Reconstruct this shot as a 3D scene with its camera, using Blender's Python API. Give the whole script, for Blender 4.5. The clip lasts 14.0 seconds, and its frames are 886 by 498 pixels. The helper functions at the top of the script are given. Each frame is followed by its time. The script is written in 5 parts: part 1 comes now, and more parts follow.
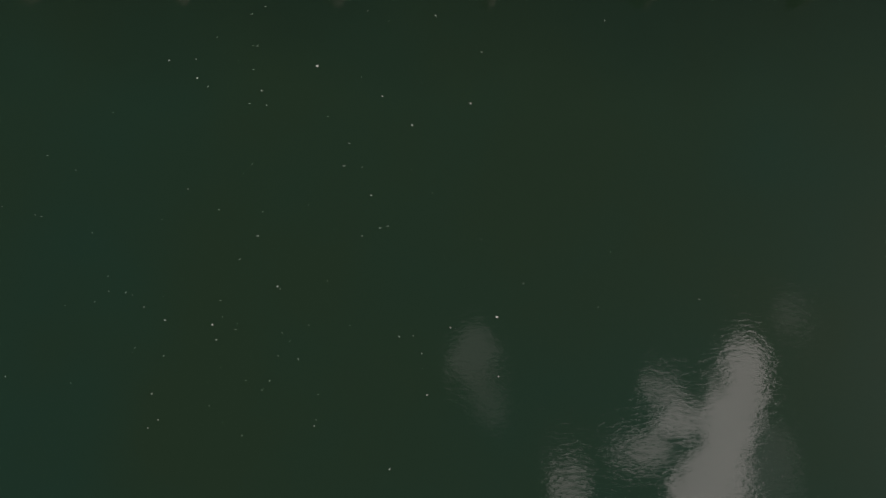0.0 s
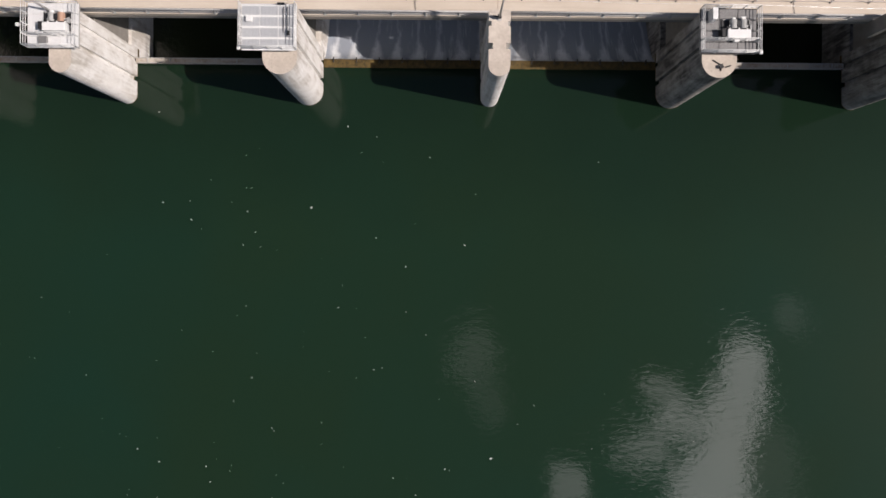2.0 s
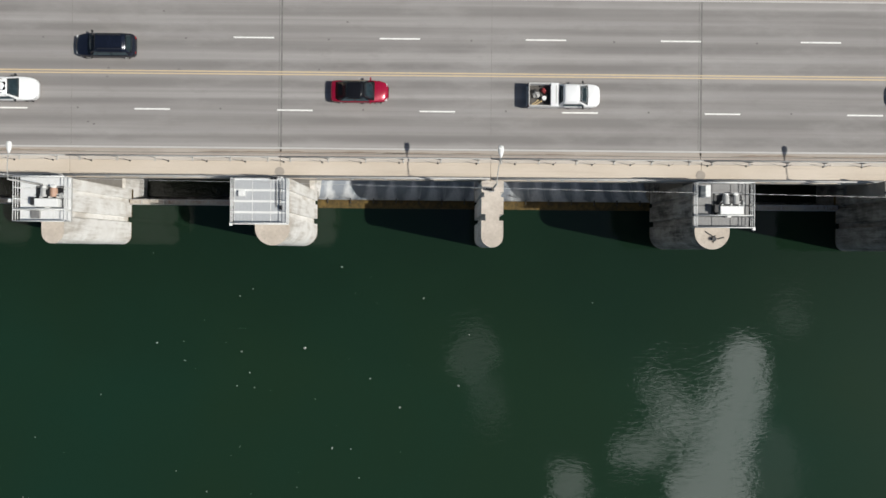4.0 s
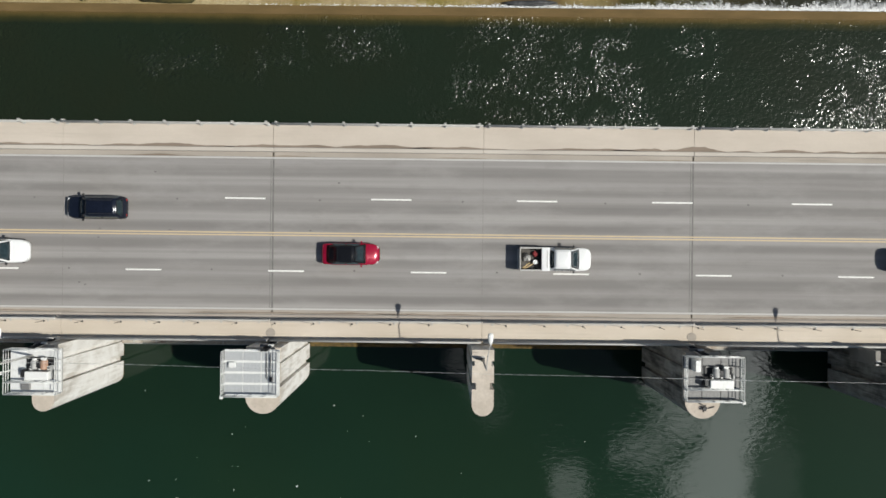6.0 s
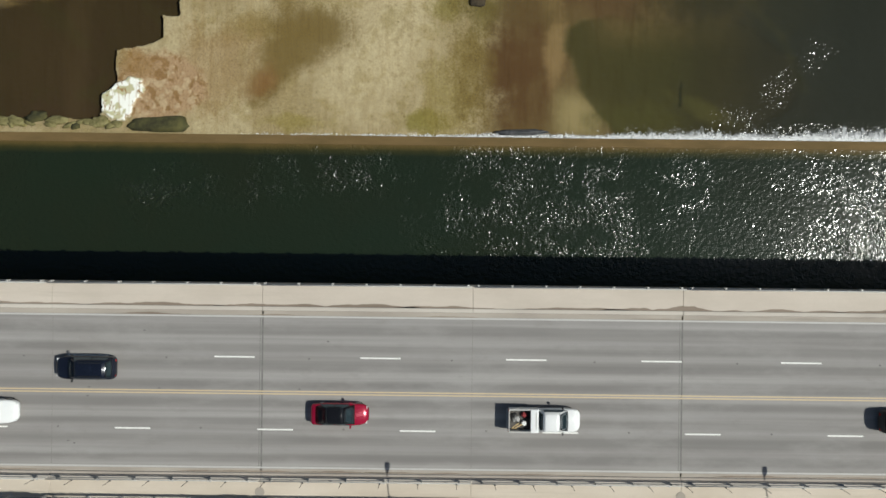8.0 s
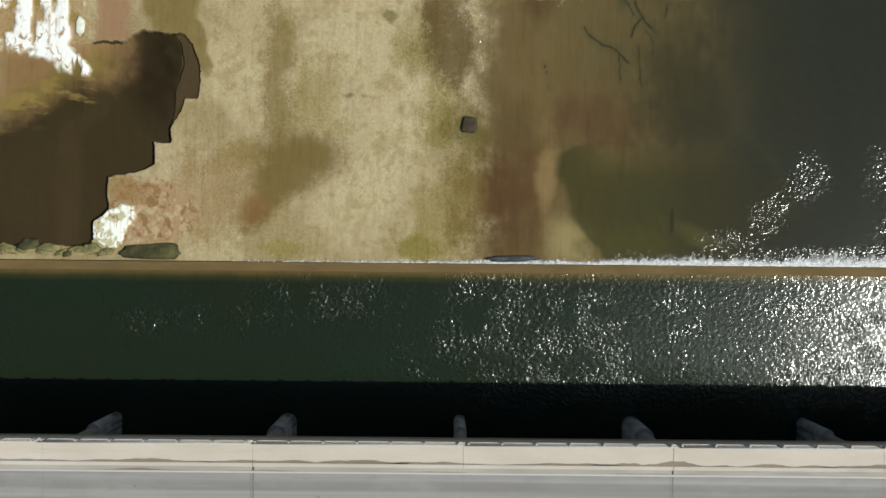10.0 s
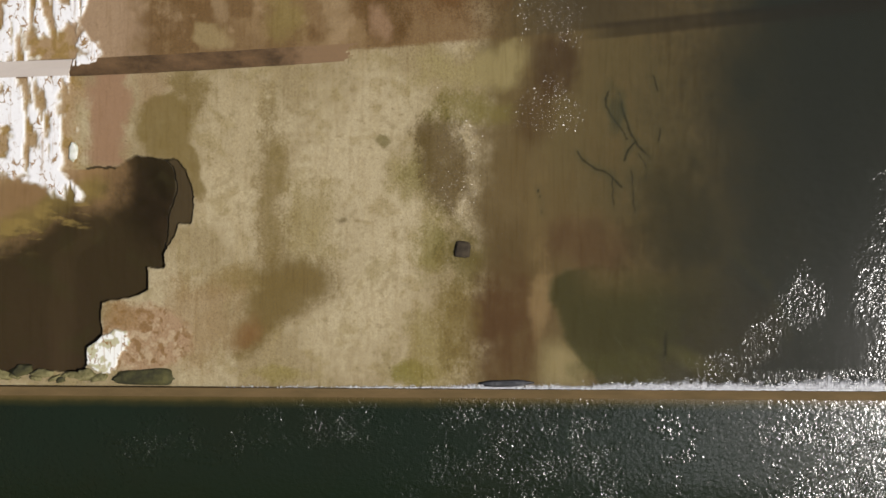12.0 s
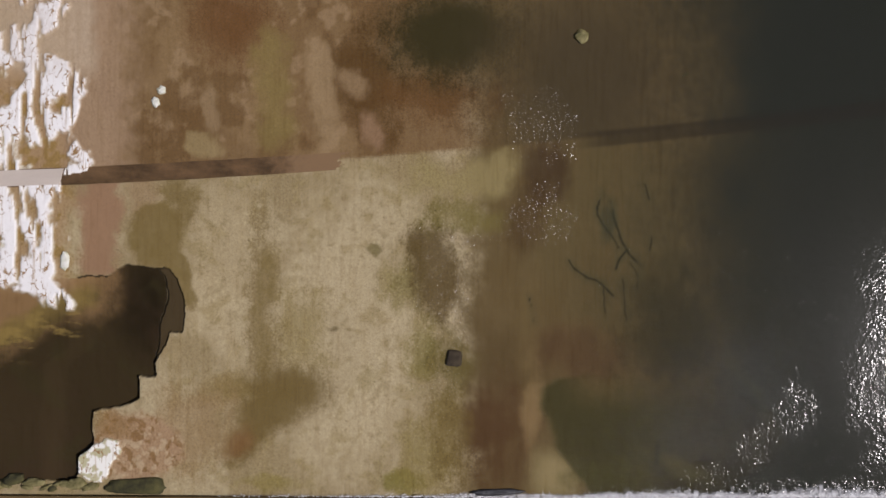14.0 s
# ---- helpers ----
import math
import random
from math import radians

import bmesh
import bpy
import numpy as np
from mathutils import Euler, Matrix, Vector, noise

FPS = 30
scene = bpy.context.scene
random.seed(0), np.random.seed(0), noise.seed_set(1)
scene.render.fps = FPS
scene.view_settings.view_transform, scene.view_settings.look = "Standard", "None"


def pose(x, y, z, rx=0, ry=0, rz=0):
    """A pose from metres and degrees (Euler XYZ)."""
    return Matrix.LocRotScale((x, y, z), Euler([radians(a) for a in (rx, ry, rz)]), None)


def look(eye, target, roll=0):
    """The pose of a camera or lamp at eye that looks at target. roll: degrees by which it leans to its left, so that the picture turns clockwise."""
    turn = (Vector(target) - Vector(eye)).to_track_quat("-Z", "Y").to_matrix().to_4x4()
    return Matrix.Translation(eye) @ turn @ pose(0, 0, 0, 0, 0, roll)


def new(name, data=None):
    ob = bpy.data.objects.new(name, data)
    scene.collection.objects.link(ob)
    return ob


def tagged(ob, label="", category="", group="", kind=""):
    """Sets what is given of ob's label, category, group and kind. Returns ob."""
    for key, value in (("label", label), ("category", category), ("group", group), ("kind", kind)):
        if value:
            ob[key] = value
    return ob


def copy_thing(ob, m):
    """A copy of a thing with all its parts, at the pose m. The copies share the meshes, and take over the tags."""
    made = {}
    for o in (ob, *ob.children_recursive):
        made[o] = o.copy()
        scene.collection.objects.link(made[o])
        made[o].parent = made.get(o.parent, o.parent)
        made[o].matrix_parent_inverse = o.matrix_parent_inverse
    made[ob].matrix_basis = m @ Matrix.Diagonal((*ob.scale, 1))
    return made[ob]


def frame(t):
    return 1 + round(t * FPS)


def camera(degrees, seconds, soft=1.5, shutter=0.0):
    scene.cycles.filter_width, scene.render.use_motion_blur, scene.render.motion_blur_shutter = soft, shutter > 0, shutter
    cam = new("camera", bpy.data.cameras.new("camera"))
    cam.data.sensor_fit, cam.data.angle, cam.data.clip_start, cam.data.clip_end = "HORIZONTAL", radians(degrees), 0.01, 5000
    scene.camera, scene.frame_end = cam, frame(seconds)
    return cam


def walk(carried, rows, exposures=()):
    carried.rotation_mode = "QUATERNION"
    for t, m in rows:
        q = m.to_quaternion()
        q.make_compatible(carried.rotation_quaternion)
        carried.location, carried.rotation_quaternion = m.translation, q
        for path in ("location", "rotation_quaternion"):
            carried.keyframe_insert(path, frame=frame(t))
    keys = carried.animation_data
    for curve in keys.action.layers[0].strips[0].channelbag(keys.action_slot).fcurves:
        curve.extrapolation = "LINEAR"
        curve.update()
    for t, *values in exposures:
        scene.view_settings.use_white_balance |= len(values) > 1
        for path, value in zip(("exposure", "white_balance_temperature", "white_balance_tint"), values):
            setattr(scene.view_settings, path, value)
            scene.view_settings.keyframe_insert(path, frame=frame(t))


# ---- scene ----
# A flight over a gated dam with a road bridge. z = 0 is the road surface, x runs along the road, y across it.
cam = camera(60.0, 14.0, soft=1.6)
HEIGHT = 65.6
ROWS = [  # seconds, x, y, turn
    (0.0, 12.98, -45.30, 0.50), (0.5, 13.12, -41.78, 0.50), (1.0, 13.22, -38.24, 0.50), (1.5, 13.34, -34.70, 0.50),
    (2.0, 13.46, -31.20, 0.50), (2.5, 13.58, -27.66, 0.50), (3.0, 13.70, -24.21, 0.50), (5.5, 14.37, -6.80, 0.62),
    (6.0, 14.56, -3.44, 0.63), (6.5, 14.75, 0.00, 0.64), (7.0, 14.95, 3.36, 0.65), (7.5, 15.14, 6.80, 0.65),
    (8.0, 15.33, 10.13, 0.66), (10.5, 16.23, 26.68, 0.46), (11.0, 16.38, 29.94, 0.41), (11.5, 16.50, 33.29, 0.37),
    (12.0, 16.64, 36.53, 0.35), (12.5, 16.82, 39.92, 0.35), (13.0, 17.06, 43.95, 0.34), (13.5, 17.29, 46.44, 0.34),
    (14.0, 17.47, 47.97, 0.33),
]
EXPOSURES = [(0.0, -0.16, 7100, 25.0), (1.5, 0.03, 6850, 19.0), (3.0, 0.06, 6420, 10.0), (5.5, 0.0, 6400, 4.0), (6.5, -0.02, 6450, 4.0), (8.0, -0.12, 6330, 1.0),
             (10.5, 0.02, 6290, 0.0), (11.0, 0.08, 6290, 0.0), (12.0, -0.22, 6430, 11.0), (12.5, -0.3, 6400, 14.0), (14.0, -0.44, 6300, 18.0)]
walk(cam, [(t, pose(x, y, HEIGHT, 0, 0, turn)) for t, x, y, turn in ROWS], EXPOSURES)

# levels
LAKE, POOL, BED = -10.7, -14.65, -15.1
SPAN = 17.935

# ---- light ----
SUN_WAY = Vector((0.80, -0.155, 1.0)).normalized()
sun_data = bpy.data.lights.new("sun", "SUN")
sun_data.energy, sun_data.angle, sun_data.color = 4.5, radians(0.55), (1.0, 0.945, 0.885)
sun = new("sun", sun_data)
sun.matrix_world = look(SUN_WAY * 300, (0, 0, 0))

world = bpy.data.worlds.new("sky")
scene.world = world
world.use_nodes = True
wn, wl = world.node_tree.nodes, world.node_tree.links
wn.clear()


def wnode(kind, **kw):
    n = wn.new(kind)
    for k, v in kw.items():
        n.inputs[k].default_value = v
    return n


def wmath(op, a, b=None, c=None, clamp=False):
    n = wn.new("ShaderNodeMath")
    n.operation, n.use_clamp = op, clamp
    for i, v in enumerate((a, b, c)):
        if v is None:
            continue
        if isinstance(v, (int, float)):
            n.inputs[i].default_value = v
        else:
            wl.new(v, n.inputs[i])
    return n.outputs[0]


sky = wn.new("ShaderNodeTexSky")
sky.sky_type, sky.sun_disc = "NISHITA", False
sky.sun_elevation = math.asin(SUN_WAY.z)
sky.sun_rotation = math.atan2(SUN_WAY.x, SUN_WAY.y)
sky.air_density, sky.dust_density, sky.ozone_density = 1.0, 1.1, 1.7
coord = wn.new("ShaderNodeTexCoord")
split = wn.new("ShaderNodeSeparateXYZ")
wl.new(coord.outputs["Generated"], split.inputs[0])
up = wmath("MAXIMUM", split.outputs[2], 0.02)
flat = wn.new("ShaderNodeCombineXYZ")
wl.new(wmath("DIVIDE", split.outputs[0], up), flat.inputs[0])
wl.new(wmath("DIVIDE", split.outputs[1], up), flat.inputs[1])
ragged = wnode("ShaderNodeTexNoise", Scale=17.0, Detail=8.0, Roughness=0.7)
wl.new(flat.outputs[0], ragged.inputs["Vector"])
fs = wn.new("ShaderNodeSeparateXYZ")
wl.new(flat.outputs[0], fs.inputs[0])


def puff(cx, cy, rx, ry, weight):
    """One cloud of the sky, at a place of the cloud deck (zenith at 0, 0)."""
    dx = wmath("DIVIDE", wmath("SUBTRACT", fs.outputs[0], cx), rx)
    dy = wmath("DIVIDE", wmath("SUBTRACT", fs.outputs[1], cy), ry)
    d = wmath("SQRT", wmath("ADD", wmath("MULTIPLY", dx, dx), wmath("MULTIPLY", dy, dy)))
    d = wmath("ADD", d, wmath("MULTIPLY", wmath("SUBTRACT", ragged.outputs[0], 0.5), 2.6))
    return wmath("MULTIPLY", wmath("MULTIPLY", wmath("SUBTRACT", 1.12, d), 5.5, clamp=True), weight)


deck_noise = wnode("ShaderNodeTexNoise", Scale=1.1, Detail=7.0, Roughness=0.6)
wl.new(flat.outputs[0], deck_noise.inputs["Vector"])
radius = wn.new("ShaderNodeVectorMath")
radius.operation = "LENGTH"
wl.new(flat.outputs[0], radius.inputs[0])
around = wmath("MULTIPLY", wmath("SUBTRACT", radius.outputs["Value"], 0.95, clamp=True), 2.0, clamp=True)
far_clouds = wmath("MULTIPLY", wmath("MULTIPLY", wmath("SUBTRACT", deck_noise.outputs[0], 0.56, clamp=True), 5.0, clamp=True), around)
clouds = 0.0
for spec in ((0.397, -0.165, 0.027, 0.055, 1.0), (0.372, -0.225, 0.042, 0.05, 1.0), (0.352, -0.315, 0.05, 0.075, 1.0), (0.288, -0.180, 0.028, 0.015, 0.5),
             (0.266, -0.262, 0.034, 0.018, 0.6), (0.318, -0.222, 0.034, 0.026, 0.85), (0.436, -0.285, 0.03, 0.05, 0.12), (0.168, -0.312, 0.024, 0.03, 0.5),
             (0.045, -0.138, 0.034, 0.032, 0.17), (0.062, -0.195, 0.02, 0.03, 0.1), (0.455, -0.082, 0.02, 0.02, 0.12)):
    clouds = wmath("MAXIMUM", clouds, puff(*spec))
cloud_mix = wn.new("ShaderNodeMix")
cloud_mix.data_type = "RGBA"
shade = wnode("ShaderNodeTexNoise", Scale=7.0, Detail=5.0, Roughness=0.6)
wl.new(flat.outputs[0], shade.inputs["Vector"])
body = wn.new("ShaderNodeMix")
body.data_type = "RGBA"
body.inputs["A"].default_value, body.inputs["B"].default_value = (72.0, 74.0, 76.0, 1), (140.0, 140.0, 138.0, 1)
wl.new(shade.outputs[0], body.inputs["Factor"])
wl.new(body.outputs["Result"], cloud_mix.inputs["B"])
wl.new(clouds, cloud_mix.inputs["Factor"])
far_mix = wn.new("ShaderNodeMix")
far_mix.data_type = "RGBA"
far_mix.inputs["B"].default_value = (9.0, 9.2, 9.6, 1)
wl.new(far_clouds, far_mix.inputs["Factor"])
wl.new(sky.outputs[0], far_mix.inputs["A"])
wl.new(far_mix.outputs["Result"], cloud_mix.inputs["A"])
back = wnode("ShaderNodeBackground", Strength=0.049)
wl.new(cloud_mix.outputs["Result"], back.inputs["Color"])
wout = wn.new("ShaderNodeOutputWorld")
wl.new(back.outputs[0], wout.inputs["Surface"])

# ---- materials ----
class Mat:
    """A node material with short ways to add nodes."""

    def __init__(self, name):
        self.m = bpy.data.materials.new(name)
        self.m.use_nodes = True
        self.t = self.m.node_tree
        self.b = self.t.nodes["Principled BSDF"]
        self.out = self.t.nodes["Material Output"]
        tc = self.t.nodes.new("ShaderNodeTexCoord")
        self.obj = tc.outputs["Object"]

    def put(self, sock, v):
        if isinstance(v, (int, float)):
            sock.default_value = v
        elif isinstance(v, tuple):
            sock.default_value = (*v, 1) if len(v) == 3 and sock.type == "RGBA" else v
        else:
            self.t.links.new(v, sock)

    def noise(self, scale, detail=4.0, rough=0.6, stretch=(1, 1, 1), warp=0.0, turn=0.0):
        mp = self.t.nodes.new("ShaderNodeMapping")
        mp.inputs["Scale"].default_value = stretch
        mp.inputs["Rotation"].default_value = (0, 0, radians(turn))
        self.t.links.new(self.obj, mp.inputs["Vector"])
        n = self.t.nodes.new("ShaderNodeTexNoise")
        n.inputs["Scale"].default_value, n.inputs["Detail"].default_value = scale, detail
        n.inputs["Roughness"].default_value, n.inputs["Distortion"].default_value = rough, warp
        self.t.links.new(mp.outputs[0], n.inputs["Vector"])
        return n.outputs[0]

    def cells(self, scale, feature="F1", stretch=(1, 1, 1), warp=0.0):
        mp = self.t.nodes.new("ShaderNodeMapping")
        mp.inputs["Scale"].default_value = stretch
        self.t.links.new(self.obj, mp.inputs["Vector"])
        if warp:
            wob = self.t.nodes.new("ShaderNodeTexNoise")
            wob.inputs["Scale"].default_value, wob.inputs["Detail"].default_value = 0.9, 6.0
            self.t.links.new(self.obj, wob.inputs["Vector"])
            add = self.t.nodes.new("ShaderNodeVectorMath")
            add.operation = "MULTIPLY_ADD"
            add.inputs[1].default_value = (warp, warp, 0)
            self.t.links.new(wob.outputs["Color"], add.inputs[0])
            self.t.links.new(self.obj, add.inputs[2])
            self.t.links.new(add.outputs[0], mp.inputs["Vector"])
        n = self.t.nodes.new("ShaderNodeTexVoronoi")
        n.feature = feature
        n.inputs["Scale"].default_value = scale
        self.t.links.new(mp.outputs[0], n.inputs["Vector"])
        return n.outputs["Distance"]

    def math(self, op, a, b=0.0, clamp=False):
        n = self.t.nodes.new("ShaderNodeMath")
        n.operation, n.use_clamp = op, clamp
        self.put(n.inputs[0], a), self.put(n.inputs[1], b)
        return n.outputs[0]

    def span(self, v, lo, hi, to0=0.0, to1=1.0):
        n = self.t.nodes.new("ShaderNodeMapRange")
        self.put(n.inputs["Value"], v)
        for k, x in zip(("From Min", "From Max", "To Min", "To Max"), (lo, hi, to0, to1)):
            n.inputs[k].default_value = x
        return n.outputs[0]

    def mix(self, f, a, b, mode="MIX"):
        n = self.t.nodes.new("ShaderNodeMix")
        n.data_type, n.blend_type = "RGBA", mode
        self.put(n.inputs["Factor"], f), self.put(n.inputs["A"], a), self.put(n.inputs["B"], b)
        return n.outputs["Result"]

    def bump(self, height, strength, distance, below=None):
        n = self.t.nodes.new("ShaderNodeBump")
        n.inputs["Strength"].default_value, n.inputs["Distance"].default_value = 1.0, distance
        self.put(n.inputs["Strength"], strength)
        self.put(n.inputs["Height"], height)
        if below is not None:
            self.t.links.new(below, n.inputs["Normal"])
        return n.outputs[0]

    def finish(self, color=None, rough=None, metal=None, normal=None, ior=None):
        for k, v in (("Base Color", color), ("Roughness", rough), ("Metallic", metal), ("Normal", normal), ("IOR", ior)):
            if v is not None:
                self.put(self.b.inputs[k], v)
        return self.m


def plain(name, a, b, scale=3.0, rough=0.6, metal=0.0, bump=0.3, fine=22.0, stretch=(1, 1, 1), dist=0.01):
    """Two tones in soft patches, fine grain over them, and relief."""
    m = Mat(name)
    big, small = m.noise(scale, 5, 0.65, stretch), m.noise(fine, 4, 0.7)
    c = m.mix(m.span(big, 0.32, 0.68), a, b)
    c = m.mix(m.span(small, 0.25, 0.75, 0.0, 0.35), c, tuple(x * 0.62 for x in a))
    r = m.span(small, 0.2, 0.8, max(0.02, rough - 0.1), min(1, rough + 0.12))
    return m.finish(c, r, metal, m.bump(small, bump, dist))


def streaked(name, a, b, stain, amount, rough=0.85, scale=0.5, run=(1.6, 1.6, 0.12)):
    """Weathered concrete: soft patches, run-down streaks of dirt, grain and pits."""
    m = Mat(name)
    big, run_n, grain = m.noise(scale, 6, 0.65), m.noise(2.2, 6, 0.7, run), m.noise(14, 5, 0.75)
    c = m.mix(m.span(big, 0.35, 0.65), a, b)
    wide, drip = m.noise(0.22, 5, 0.65, (1, 1, 0.7), 0.4), m.noise(5.5, 4, 0.7, (run[0], run[1], run[2] * 0.5))
    dirt = m.math("MULTIPLY", m.span(m.math("ADD", m.math("MULTIPLY", run_n, 0.45), m.math("MULTIPLY", wide, 0.55)), 0.47, 0.60), amount, True)
    c = m.mix(dirt, c, stain)
    c = m.mix(m.math("MULTIPLY", m.span(drip, 0.58, 0.72), m.math("MULTIPLY", m.span(wide, 0.4, 0.6), 0.5)), c, tuple(x * 0.6 for x in stain))
    c = m.mix(m.span(grain, 0.35, 0.75, 0, 0.3), c, tuple(x * 0.6 for x in a))
    return m.finish(c, rough, 0.0, m.bump(grain, 0.35, 0.02))


def road_mat():
    m = Mat("worn_road")
    lanes = m.noise(1.0, 3, 0.55, (0.008, 0.8, 1), 0.1)
    lanes2 = m.noise(1.0, 5, 0.6, (0.03, 1.7, 1), 0.2)
    blot, grain = m.noise(0.16, 7, 0.66, (0.5, 1.4, 1)), m.noise(9, 6, 0.8)
    c = m.mix(m.span(lanes, 0.36, 0.62), (0.222, 0.208, 0.199), (0.328, 0.310, 0.298))
    c = m.mix(m.span(lanes2, 0.45, 0.7, 0, 0.5), c, (0.19, 0.176, 0.167))
    xyz = m.t.nodes.new("ShaderNodeSeparateXYZ")
    m.t.links.new(m.obj, xyz.inputs[0])
    track = m.math("COSINE", m.math("MULTIPLY", m.math("ADD", m.math("SUBTRACT", xyz.outputs[1], 0.72), m.math("MULTIPLY", m.math("SUBTRACT", lanes, 0.5), 0.5)), math.tau / 1.57))
    worn = m.math("MULTIPLY", m.span(track, 0.5, -0.8), m.span(m.noise(0.05, 4, 0.6, (1, 6, 1)), 0.35, 0.62, 0.25, 0.75))
    c = m.mix(worn, c, (0.175, 0.163, 0.156))
    skid = m.noise(1.0, 6, 0.7, (0.12, 4.0, 1), 0.2)
    c = m.mix(m.span(skid, 0.6, 0.78, 0, 0.35), c, (0.15, 0.137, 0.128))
    c = m.mix(m.span(blot, 0.5, 0.7, 0, 0.5), c, (0.352, 0.335, 0.322))
    c = m.mix(m.span(m.noise(0.7, 6, 0.7, (0.5, 1.2, 1)), 0.54, 0.72, 0, 0.3), c, (0.18, 0.165, 0.155))
    c = m.mix(m.span(grain, 0.4, 0.75, 0, 0.16), c, (0.15, 0.145, 0.14))
    return m.finish(c, 0.88, 0, m.bump(grain, 0.25, 0.01))


def walk_mat(name, a, b, gutter):
    m = Mat(name)
    patch, streak, grain = m.noise(0.35, 5, 0.6, (0.35, 1, 1)), m.noise(1.0, 5, 0.7, (0.06, 1.6, 1)), m.noise(12, 5, 0.75)
    c = m.mix(m.span(patch, 0.35, 0.68), a, b)
    c = m.mix(m.span(streak, 0.55, 0.75, 0, 0.55), c, gutter)
    c = m.mix(m.span(grain, 0.35, 0.8, 0, 0.22), c, tuple(x * 0.6 for x in a))
    return m.finish(c, 0.9, 0, m.bump(grain, 0.3, 0.01))


def paint_mat(name, color, worn):
    m = Mat(name)
    wear = m.noise(3.0, 7, 0.75, (0.6, 2.2, 1))
    c = m.mix(m.span(wear, 0.5, 0.78, 0, 0.75), color, worn)
    return m.finish(c, 0.7)


def lake_mat():
    """Deep turbid water, nearly still: broad slow swell and light cat's-paws."""
    m = Mat("lake_water")
    hue = m.noise(0.035, 3, 0.5)
    c = m.mix(m.span(hue, 0.35, 0.65), (0.0100, 0.0250, 0.0125), (0.0080, 0.0265, 0.0158))
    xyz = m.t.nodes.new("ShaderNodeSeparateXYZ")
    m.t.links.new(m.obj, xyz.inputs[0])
    # Base colour darkened towards the dam, which also paints in shade round the piers.
    dam_shade_y = m.math("ADD", xyz.outputs[1], m.math("MULTIPLY", m.noise(0.06, 4, 0.6), 14.0))
    c = m.mix(m.span(dam_shade_y, -24, -9, 0, 0.8), c, (0.0062, 0.0155, 0.0082))
    chop, fine = m.noise(1.5, 3, 0.55, (0.7, 1.5, 1), 0.8), m.noise(5.0, 2, 0.5, (0.6, 1.4, 1))
    area = m.span(m.noise(0.09, 3, 0.5), 0.4, 0.62, 0.35, 1.0)
    n = m.bump(chop, m.math("MULTIPLY", area, 0.55), 0.016)
    n = m.bump(fine, 0.5, 0.0012, n)
    return m.finish(c, 0.02, 0, n, 1.34)


def chop_mat(name, color_a, color_b, zones):
    """Stream water with chop in zones: (x, y, half length, half width, strength)."""
    m = Mat(name)
    hue = m.noise(0.06, 4, 0.55)
    c = m.mix(m.span(hue, 0.35, 0.65), color_a, color_b)
    xyz = m.t.nodes.new("ShaderNodeSeparateXYZ")
    m.t.links.new(m.obj, xyz.inputs[0])
    shelf = m.math("ADD", xyz.outputs[1], m.math("MULTIPLY", m.noise(0.5, 4, 0.6), 0.5))
    c = m.mix(m.span(shelf, 20.0, 21.0, 0, 0.8), c, (0.058, 0.050, 0.013))
    c = m.mix(m.span(shelf, 20.6, 21.4, 0, 0.9), c, (0.135, 0.088, 0.032))
    area = m.math("MULTIPLY", chop_area(m, zones), m.span(m.noise(0.32, 5, 0.62, (1, 1, 1), 0.5), 0.42, 0.56, 0.15, 1.0))
    area = m.math("MAXIMUM", area, 0.2)
    wave, small = m.noise(2.1, 0.6, 0.5, (1.0, 1.1, 1), 0.2), m.noise(6.2, 0.0, 0.5, (1, 1.1, 1), 0.2)
    n = m.bump(wave, area, 0.17)
    n = m.bump(small, area, 0.095, n)
    return m.finish(c, 0.17, 0, n, 1.47)


def chop_area(m, zones):
    xyz = m.t.nodes.new("ShaderNodeSeparateXYZ")
    m.t.links.new(m.obj, xyz.inputs[0])
    wob = m.math("MULTIPLY", m.math("SUBTRACT", m.noise(0.16, 4, 0.6), 0.5), 2.6)
    total = 0.03
    for zx, zy, rx, ry, power in zones:
        dx = m.math("DIVIDE", m.math("SUBTRACT", xyz.outputs[0], zx), rx)
        dy = m.math("DIVIDE", m.math("SUBTRACT", xyz.outputs[1], zy), ry)
        d = m.math("SQRT", m.math("ADD", m.math("MULTIPLY", dx, dx), m.math("MULTIPLY", dy, dy)))
        v = m.math("MULTIPLY", m.span(m.math("ADD", d, wob), 1.25, 0.35), power)
        total = m.math("MAXIMUM", total, v)
    return total


